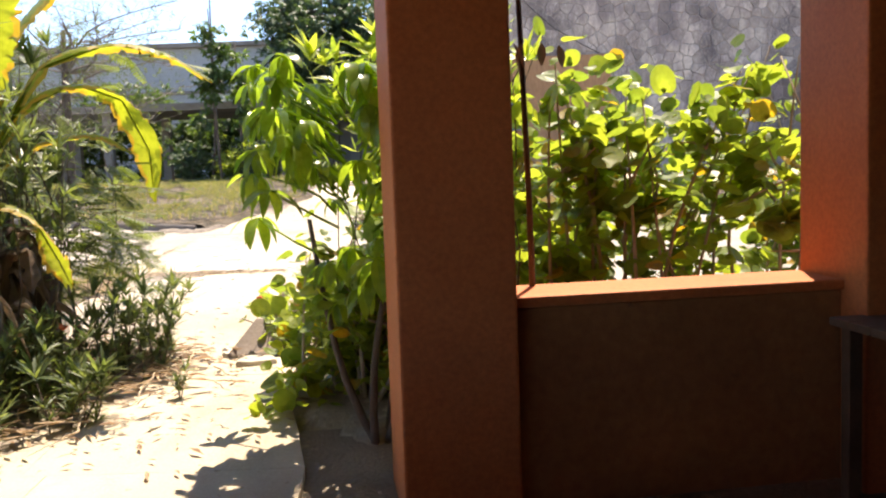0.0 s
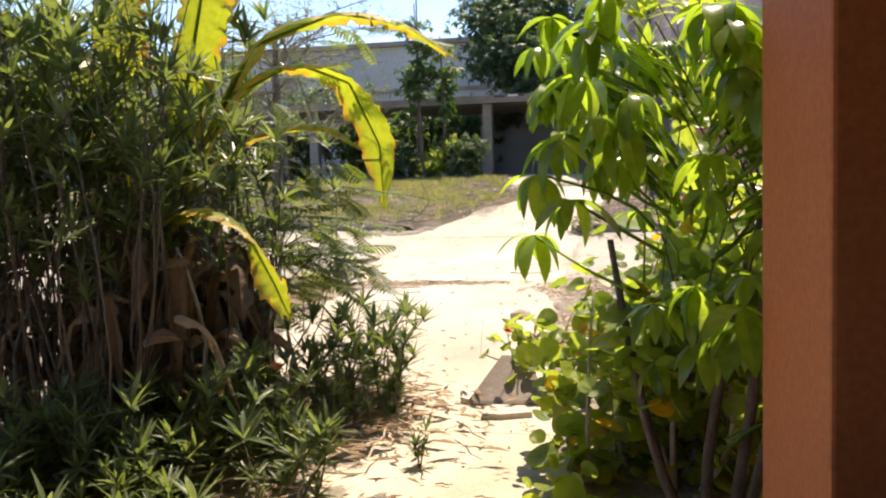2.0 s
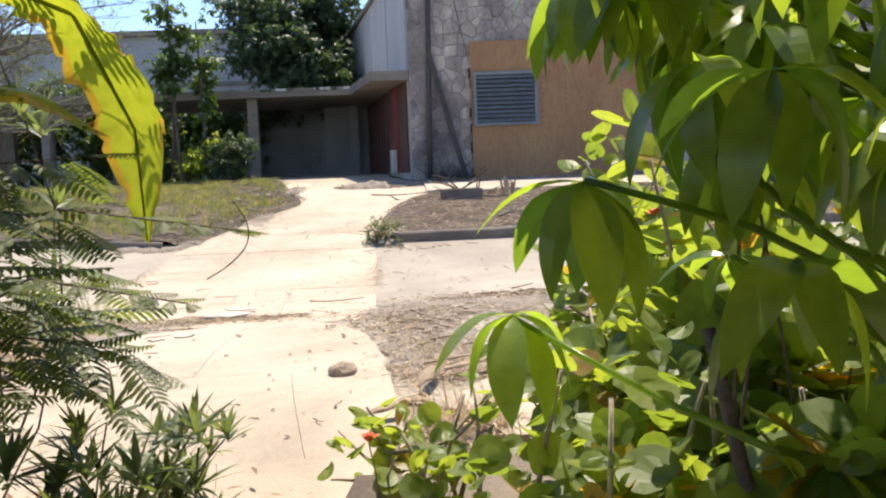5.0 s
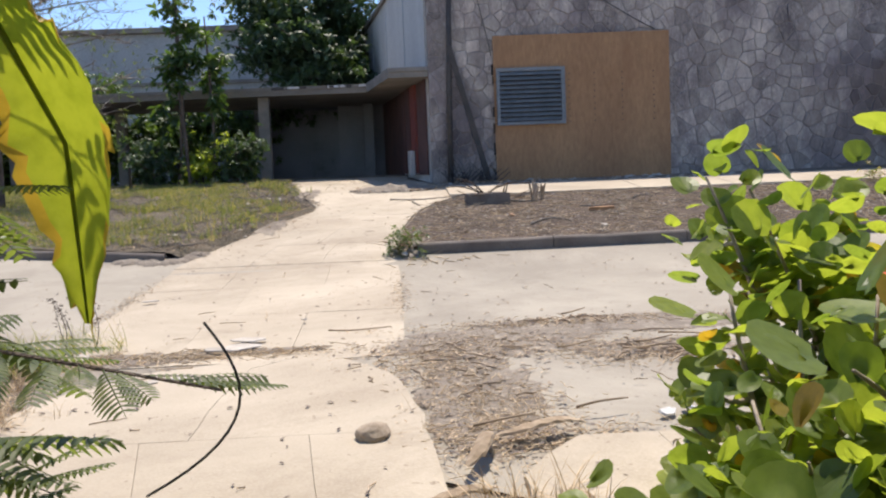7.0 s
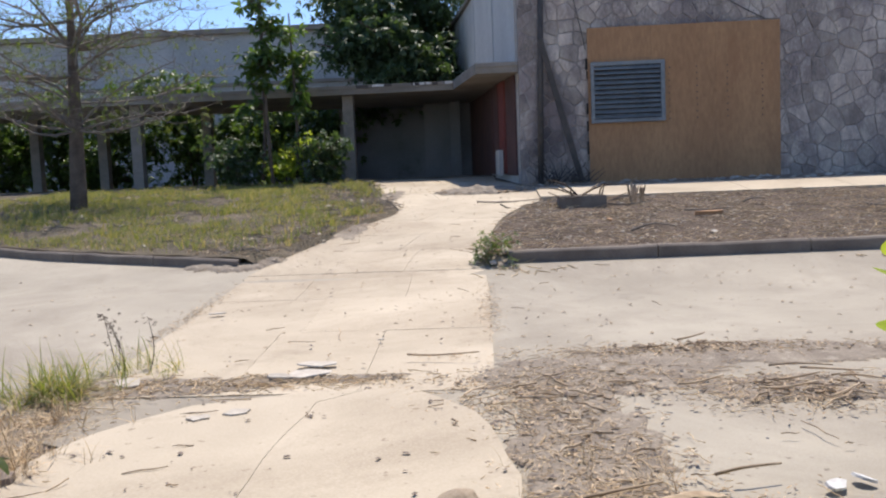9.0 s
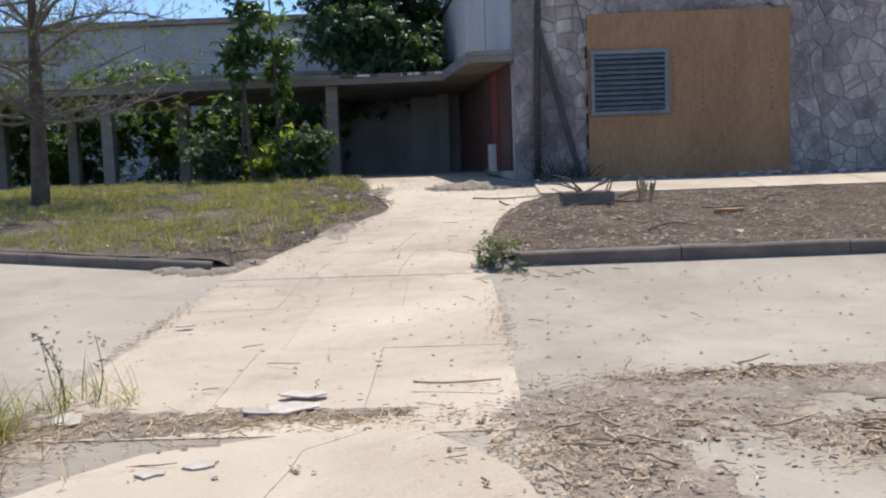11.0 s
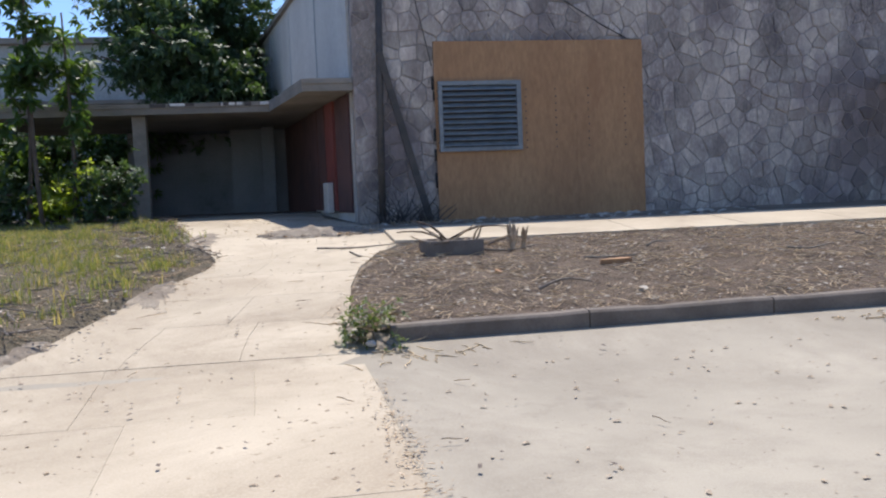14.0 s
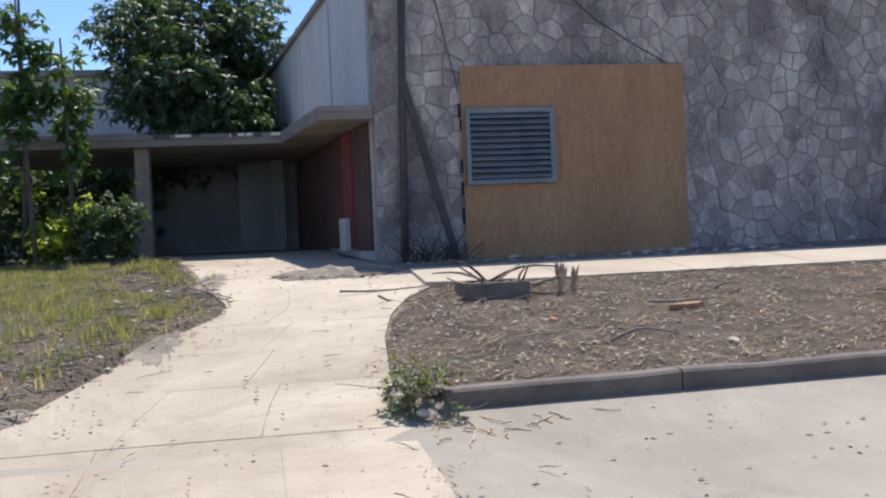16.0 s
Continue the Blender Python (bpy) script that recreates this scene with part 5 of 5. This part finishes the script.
litter("dry_leaves", "swept dry leaves on the concrete", HEAPS, 2600, CURL, 0.015, 0.055, M_TWIG, 301, 0.005)
litter("twigs", "broken dry twigs on the concrete", HEAPS, 1500, STICK, 0.03, 0.16, M_STRAW, 302, 0.005, "twigs", 0.18)
litter("wood_chips", "broken chips and crumbs on the concrete", HEAPS, 1300, CHIP, 0.008, 0.04, M_TWIG, 321, 0.005)
litter("pebbles", "dark crumbs among the leaf litter", HEAPS, 500, CHIP, 0.01, 0.05, M_TILE, 322, 0.005)
litter("dry_leaves", "dry leaves along the path's edge", mixed(LEFT, blob(-4.5, 16.3, 0.6, 0.5), blob(-1.42, 13.4, 0.12, 1.3), blob(-4.15, 13.4, 0.1, 1.2), blob(-3.2, 19.0, 0.5, 1.2), blob(-1.4, 16.6, 0.3, 0.8)), 2000, CURL, 0.015, 0.055, M_TWIG, 303, 0.005)
litter("twigs", "broken dry twigs along the path's edge", LEFT, 1000, STICK, 0.03, 0.18, M_STRAW, 304, 0.005, "twigs", 0.22)
litter("wood_chips", "wood chips and dead leaves on bare soil", verge_pick, 15000, CURL, 0.02, 0.075, M_TWIG, 305, 0.02)
litter("twigs", "broken twigs on bare soil", verge_pick, 3600, STICK, 0.06, 0.34, M_STRAW, 306, 0.02, "twigs", 0.3)
litter("pale_chips", "pale chips scattered on bare soil", verge_pick, 2000, CHIP, 0.02, 0.06, M_CHIP, 307, 0.018)
litter("dry_leaves", "dead leaves along the lawn's worn edge", lawn_pick, 7000, CURL, 0.025, 0.09, M_TWIG, 308, 0.02)
litter("pebbles", "small dark pebbles on the concrete path", path_pick, 750, CHIP, 0.008, 0.045, M_TILE, 309, 0.02)
litter("pebbles", "small pebbles on the road", road_pick, 900, CHIP, 0.012, 0.05, M_ROCK, 310, -0.008)
litter("twigs", "thin twigs fallen on the path", path_pick, 110, STICK, 0.05, 0.3, M_TWIG, 311, 0.016, "twigs", 0.3)
litter("twigs", "broken sticks heaped on the road", mixed(blob(0.4, 10.5, 0.5, 0.3), blob(-0.1, 11.65, 0.5, 0.12), blob(-1.0, 10.3, 0.5, 0.7)), 70, STICK, 0.08, 0.3, M_TWIG, 317, 0.012, "twigs", 0.55)
litter("twigs", "stray twigs along the kerb", mixed(blob(3.2, 15.55, 0.6, 0.12), blob(-1.0, 15.4, 0.6, 0.3)), 60, STICK, 0.06, 0.3, M_STRAW, 318, -0.008, "twigs", 0.4)
litter("dry_leaves", "fallen brown leaves under the shrubs", mixed(blob(-2.9, 5.3, 1.0, 1.2), blob(-2.3, 5.9, 0.7, 0.9)), 1600, CURL, 0.04, 0.16, L_DRY, 312, 0.08)
litter("twigs", "dry stalks fallen under the shrubs", mixed(blob(-2.9, 5.3, 1.0, 1.2), blob(-2.3, 5.9, 0.6, 0.8)), 420, STICK, 0.1, 0.5, M_TWIG, 313, 0.09, "twigs", 0.4)
litter("dry_leaves", "fallen leaves along the porch path", mixed(blob(-1.2, 5.9, 0.7, 0.9), blob(0.2, 5.5, 1.2, 1.0), blob(-1.7, 4.6, 0.8, 0.7)), 170, CURL, 0.03, 0.1, L_DRY, 314, 0.03)
litter("dry_leaves", "leaf litter by the building's corner", mixed(blob(-1.4, 22.3, 1.0, 0.6), blob(-1.4, 22.3, 0.8, 0.4), blob(0.6, 22.9, 2.4, 0.5)), 1100, CURL, 0.04, 0.12, M_TWIG, 315, 0.03)
litter("rubble", "pale rubble along the foot of the wall", blob(2.6, 23.2, 3.6, 0.5), 90, CHIP, 0.05, 0.22, M_CHIP, 316, -0.02, "rubble")

# dry grass clumps
ARC = [blade(0.3, 0.006, (0.7, 1.0, 0.9, 0.7, 0.4, 0.0), d, 0.3) for d in (0.25, 0.7, 1.3)]


def straw(label, cx, cy, r, n_, size, seed, material=M_STRAW, low=25):
    """Arching blades that fan out from several roots."""
    rnd = random.Random(seed)
    spots = []
    for _ in range(n_):
        x, y, a0 = cx + rnd.gauss(0, r), cy + rnd.gauss(0, r), rnd.uniform(0, 360)
        for _ in range(9):
            spots.append(turn((x + rnd.gauss(0, 0.02), y + rnd.gauss(0, 0.02), rise(cy) - 0.01), a0 + rnd.gauss(0, 70), rnd.uniform(low, 88), rnd.uniform(-40, 40), size * rnd.uniform(0.5, 1.15)))
    groups = [spots[k::3] for k in range(3)]
    v, f = gather([scatter(t, g) for t, g in zip(ARC, groups)])
    return tagged(raw("dry_grass_clump", v, f, material), label, "grass", kind="stuff")


straw("clump of straw-coloured dry grass beside the slab", -0.9, 7.75, 0.14, 42, 1.0, 401)
straw("dry grass clump on the path's edge", -0.95, 9.3, 0.22, 30, 0.5, 403)
straw("tuft of half-green grass on the road's edge", -4.15, 10.75, 0.13, 46, 1.25, 404, L_GRASS, 40)
straw("tuft of weedy grass on the road's edge", -3.95, 11.4, 0.14, 14, 1.0, 405, L_GRASS, 40)
straw("flattened straw mat on the road's edge", -4.1, 10.1, 0.25, 90, 0.75, 407, M_STRAW, 4)
straw("dry grass clump beside the shrubs", -3.75, 9.4, 0.18, 44, 0.8, 406, M_STRAW, 12)
for k, (x, y) in enumerate(((-3.95, 11.35), (-4.05, 11.5), (-3.8, 11.45), (-3.9, 11.25))):
    wd = thing("weed_stalk", "thin brown weed stalk with small seed heads", "weed", (x, y, rise(y)))
    (v, f), pts = limb((0, 0, -0.03), (rnd.uniform(-0.12, 0.12), rnd.uniform(-0.1, 0.1), rnd.uniform(0.3, 0.46)), 0.004, 0.002, 0.12, 6, rnd, 5)
    raw("stalk", v, f, M_BARK, wd)
    heads = [turn(rnd.choice(pts[3:]) + Vector((rnd.gauss(0, 0.03), rnd.gauss(0, 0.03), rnd.gauss(0, 0.02))), rnd.uniform(0, 360), 30, 0, 0.35) for _ in range(16)]
    raw("seed_heads", *scatter(rosette(5, 0.06, 0.02, 30, 40, k, OVAL), heads), M_BARK, wd)

# dark dead shrub at the foot of the iron pole
ds = thing("dead_shrub", "blackened dead shrub heaped at the foot of the wall", "shrub", (0.2, 24.0, rise(24.0)))
for k in range(46):
    a, x = rnd.uniform(0, 6.28), rnd.uniform(-0.45, 0.5)
    (v, f), _ = limb((x, rnd.uniform(-0.12, 0.05), -0.03), (x + 0.35 * math.cos(a), -0.1 + 0.18 * math.sin(a), rnd.uniform(0.08, 0.55)), 0.013, 0.005, 0.25, 5, rnd, 5)
    raw("twig", v, f, M_IRON, ds)

# taller clumps and fallen twigs on the lawn
spots = []
for _ in range(60):
    x, y = lawn_pick(rnd)
    x = min(x, path_left(y) - 0.3)
    spots += [(x + rnd.gauss(0, 0.16), y + rnd.gauss(0, 0.2), bank(x, y)) for _ in range(9)]
tufts("lawn_grass", "longer green grass clumps on the lawn", spots, L_GRASS, 7, 1.15, 203)
litter("twigs", "fallen twigs on the lawn", lawn_pick, 500, STICK, 0.1, 0.7, M_GREYTWIG, 319, 0.03, "twigs", 0.5)
litter("pale_chips", "pale scraps scattered on the lawn", lawn_pick, 160, CHIP, 0.03, 0.1, M_CHIP, 320, 0.02)


def single(name, label, category, v, f, material, m, smooth=False):
    ob = raw(name, v, f, material, smooth=smooth)
    ob.matrix_world = m
    return tagged(ob, label, category)


def rock(name, label, at, size, seed, material, flat=0.7):
    bm = bmesh.new()
    bmesh.ops.create_icosphere(bm, subdivisions=3, radius=1)
    for v in bm.verts:
        p = v.co.copy()
        v.co *= 1 + 0.22 * noise.noise(p * 1.3 + Vector((seed, 0, 0))) + 0.08 * noise.noise(p * 4 + Vector((seed, 2, 0)))
        v.co.z *= flat
    me = bpy.data.meshes.new(name)
    bm.to_mesh(me)
    bm.free()
    me.materials.append(material)
    ob = new(name, me)
    ob.matrix_world = Matrix.Translation(at) @ Matrix.Rotation(seed, 4, "Z") @ Matrix.Diagonal((size, size * 0.8, size, 1))
    return tagged(ob, label, "rock")


rock("rock", "rounded brown stone on the concrete slab", (-1.57, 8.9, 0.31), 0.1, 1.0, M_ROCK, 0.5)
for k, (x, y, s) in enumerate(((-1.36, 15.62, 0.05), (-1.5, 15.8, 0.06), (-1.42, 16.0, 0.07), (-1.25, 16.2, 0.06), (-1.0, 16.05, 0.05))):
    rock("rock", "pale broken stone at the kerb's end", (x, y, rise(y) + 0.04), s, 2.0 + k, M_CHIP, 0.6)


def shard(label, x, y, z, w_, d_, h_, az, material=M_CHIP, tilt=4, category="slab", name="broken_tile"):
    rnd = random.Random(int(x * 1000))
    n = 9
    rim = [(w_ / 2 * math.cos(2 * math.pi * i / n) * rnd.uniform(0.55, 1.15), d_ / 2 * math.sin(2 * math.pi * i / n) * rnd.uniform(0.55, 1.15)) for i in range(n)]
    vs = [(a, b, 0) for a, b in rim] + [(a * 0.95, b * 0.95, h_) for a, b in rim]
    fs = [tuple(range(n))[::-1], tuple(range(n, 2 * n))] + [(i, (i + 1) % n, n + (i + 1) % n, n + i) for i in range(n)]
    single(name, label, category, vs, fs, material, Matrix.Translation((x, y, z)) @ Matrix.Rotation(radians(az), 4, "Z") @ Matrix.Rotation(radians(tilt), 4, "X"))


for x, y, w_, d_, az, tl in ((-2.62, 11.12, 0.34, 0.22, 20, 5), (-2.8, 11.08, 0.26, 0.12, -30, 6), (-2.6, 11.38, 0.3, 0.14, 5, 4), (-3.78, 11.02, 0.26, 0.16, -40, 12), (-3.05, 10.2, 0.16, 0.1, 30, 4), (-2.85, 10.3, 0.18, 0.12, 10, 4), (-3.9, 13.4, 0.2, 0.08, 20, 3), (-2.25, 12.1, 0.05, 0.05, 0, 3)):
    shard("pale broken tile lying on the concrete", x, y, rise(y) + 0.018, w_, d_, 0.008, az, M_CHIP, tl)
for x, y, az in ((-0.02, 9.05, 40), (0.12, 9.12, 110)):
    shard("crumpled white scrap of paper on the concrete", x, y, rise(y) + 0.01, 0.13, 0.08, 0.012, az, M_WHITE, 18, "paper", "paper_scrap")
shard("white scrap of paper on bare soil", 1.4, 16.65, bank(1.4, 16.65), 0.13, 0.1, 0.03, 15, M_CHIP, 20, "paper", "paper_scrap")
shard("orange-brown dead leaf on bare soil", 0.3, 18.1, bank(0.3, 18.1), 0.16, 0.1, 0.03, 60, M_PLY, 25, "leaf", "fallen_leaf")
shard("orange-brown bark piece on bare soil", 1.75, 18.2, bank(1.75, 18.2), 0.5, 0.1, 0.05, 15, M_PLY, 8, "bark", "bark_piece")
shard("dark roofing shard beside the slab", -3.75, 9.3, rise(9.3) + 0.02, 0.3, 0.2, 0.03, 20, M_TILE, 6)
shard("crumpled white cloth on the path", -1.3, 6.05, rise(6.05) + 0.02, 0.3, 0.22, 0.03, 20, M_CHIP, 8, "cloth", "cloth")
shard("crumpled white cloth on the path", -1.55, 6.35, rise(6.35) + 0.02, 0.22, 0.16, 0.025, 70, M_CHIP, 8, "cloth", "cloth")
for k, (x, y, az) in enumerate(((-1.25, 7.9, 20), (-1.05, 8.5, 65), (-0.75, 8.75, 10))):
    vs, fs = ribbon([(-0.22, 0, 0.02), (-0.05, 0, 0.06), (0.12, 0.03, 0.07), (0.25, 0.05, 0.03)], 0.08, 0.1, 0.5, 12, k)
    single("dead_frond", "curled tan dead leaf sheath on the ground", "leaf", vs, fs, M_TWIG, Matrix.Translation((x, y, rise(y) + 0.035)) @ Matrix.Rotation(radians(az), 4, "Z"))

# a grey board leaning by the path
vs = [(-0.22, -0.16, 0), (0.22, -0.12, 0), (0.1, 0.12, 0.2), (-0.06, 0.1, 0.21)]
vs += [(x, y + 0.012, z + 0.015) for x, y, z in vs]
single("grey_board", "broken grey board propped up on the path", "board", vs, [(3, 2, 1, 0), (4, 5, 6, 7), (0, 1, 5, 4), (1, 2, 6, 5), (2, 3, 7, 6), (3, 0, 4, 7)], M_TILE, pose(-1.33, 6.38, rise(6.38) + 0.02))

# single sticks
rnd = random.Random(501)
STICKS = [(-1.75, 11.45, 0.5, -8), (0.0, 11.75, 0.25, 30), (0.45, 10.85, 0.36, -20), (0.25, 10.45, 0.34, 5), (0.5, 10.3, 0.3, 40), (0.7, 10.55, 0.26, -50), (-0.2, 10.6, 0.3, 20), (0.6, 10.75, 0.36, -35), (0.35, 10.62, 0.3, 12), (-0.9, 8.95, 0.35, 18), (0.75, 10.15, 0.28, 70), (-0.35, 9.15, 0.3, 12)]
for x, y, l, az in STICKS:
    (v, f), _ = limb((-l / 2, 0, 0), (l / 2, 0, 0.02), 0.008, 0.005, 0.05, 6, rnd, 6)
    single("stick", "dry broken stick on the ground", "stick", v, f, M_TWIG, Matrix.Translation((x, y, rise(y) + 0.045)) @ Matrix.Rotation(radians(az), 4, "Z"), True)
for x, y, l, az in ((0.7, 16.9, 0.6, 12), (-0.95, 20.35, 1.25, 3), (2.6, 19.0, 0.5, 30), (9.0, 19.9, 0.7, 15), (0.75, 19.45, 0.8, -14), (0.9, 19.85, 0.7, 24), (-0.75, 19.75, 0.9, 8), (0.35, 20.15, 1.1, -6), (1.7, 18.3, 0.6, -22), (4.3, 18.4, 0.7, 9), (5.8, 19.2, 0.6, -12)):
    (v, f), _ = limb((-l / 2, 0, 0), (l / 2, 0, 0.02), 0.015, 0.006, 0.12, 6, rnd, 6)
    single("branch", "dead branch lying on the bank", "branch", v, f, M_GREYTWIG, Matrix.Translation((x, y, bank(x, y) + 0.05)) @ Matrix.Rotation(radians(az), 4, "Z"), True)

# planter block with dead aloe stalks
pl = thing("planter_box", "grey concrete block with dead stalks on the bank", "planter", (0.08, 19.65, bank(0.08, 19.65)))
part("front", box(-0.36, 0.36, -0.33, -0.25, -0.15, 0.17, 0.012), M_KERB, pl)
part("back", box(-0.36, 0.36, 0.25, 0.33, -0.15, 0.17, 0.012), M_KERB, pl)
part("side", box(-0.36, -0.28, -0.249, 0.249, -0.15, 0.17, 0.01), M_KERB, pl)
part("side", box(0.28, 0.36, -0.249, 0.249, -0.15, 0.17, 0.01), M_KERB, pl)
part("fill", box(-0.279, 0.279, -0.249, 0.249, -0.15, 0.14, 0.0), M_VERGE, pl)
for k in range(14):
    a = rnd.uniform(0, 6.28)
    (v, f), _ = limb((rnd.uniform(-0.3, 0.3), rnd.uniform(-0.2, 0.2), 0.15), (math.cos(a) * rnd.uniform(0.3, 0.8), -0.2 + 0.3 * math.sin(a), rnd.uniform(0.12, 0.42)), 0.018, 0.008, 0.14, 5, rnd, 5)
    raw("dead_stalk", v, f, rnd.choice((M_TWIG, M_BARK)), pl, smooth=True)
for k, (x, y) in enumerate(((0.85, 19.5), (1.0, 19.55), (0.92, 19.7))):
    t_ = thing("dead_aloe", "dead aloe with upright dry leaves", "plant", (x, y, bank(x, y)))
    for i in range(4):
        a = rnd.uniform(0, 6.28)
        vs, fs = ribbon([(0, 0, -0.02), (math.cos(a) * 0.03, math.sin(a) * 0.03, 0.15), (math.cos(a) * 0.08, math.sin(a) * 0.08, rnd.uniform(0.25, 0.38))], 0.05, 0, 0.4, 6, i)
        raw("leaf", vs, fs, M_TWIG, t_)

# orange flowers among the shrubs
for k, (x, y, z) in enumerate(((-1.34, 6.4, 0.6), (-0.72, 5.1, 0.78), (-0.5, 5.3, 0.6), (-0.35, 6.3, 1.35), (-0.3, 6.1, 0.75), (-2.3, 5.3, 0.62))):
    fl_ = thing("orange_blossom", "small orange-red blossom among green leaves", "flower", (x, y, z))
    v, f = rosette(6, 0.05, 0.035, 45, 15, k, OVAL)
    raw("petals", v, f, M_FLOWER, fl_)
    (v, f), _ = limb((0, 0, 0), (0.03, 0.03, -(z - rise(y)) - 0.02), 0.0025, 0.003, 0.05, 4, rnd, 5)
    raw("stem", v, f, L_OLEANDER, fl_)

# slim dark sapling by the column
sp = thing("sapling", "thin dark sapling growing beside the porch column", "sapling", (0.37, 4.0, 0.1))
(v, f), pts = limb((0, 0, -0.15), (-0.02, 0.02, 2.6), 0.017, 0.011, 0.02, 8, rnd, 7)
raw("trunk", v, f, M_BARK, sp, smooth=True)
spots = [turn(rnd.choice(pts[6:]) + Vector((rnd.gauss(0, 0.08), rnd.gauss(0, 0.08), 0)), rnd.uniform(0, 360), -50, 0, 0.8) for _ in range(10)]
crown([blade(0.16, 0.05, OVAL, 0.4)], L_DRY, sp, spots)

# ---------- stones of the wall, last ----------
near_stones, rest = [], []
for cx, cz, poly in STONES:
    if PX0 + 0.22 < cx < PX1 - 0.22 and PZ0 + 0.2 < cz < PZ1 - 0.22:
        continue
    (near_stones if cx < 6.6 and cz < 5.9 else rest).append((cx, cz, poly))
near_stones.sort(key=lambda s: s[0])
rest += near_stones[300:]
rest += [s for s in cells(DX0, 14.5, 3.76, TOP, 0.32, 6)]
rnd = random.Random(601)
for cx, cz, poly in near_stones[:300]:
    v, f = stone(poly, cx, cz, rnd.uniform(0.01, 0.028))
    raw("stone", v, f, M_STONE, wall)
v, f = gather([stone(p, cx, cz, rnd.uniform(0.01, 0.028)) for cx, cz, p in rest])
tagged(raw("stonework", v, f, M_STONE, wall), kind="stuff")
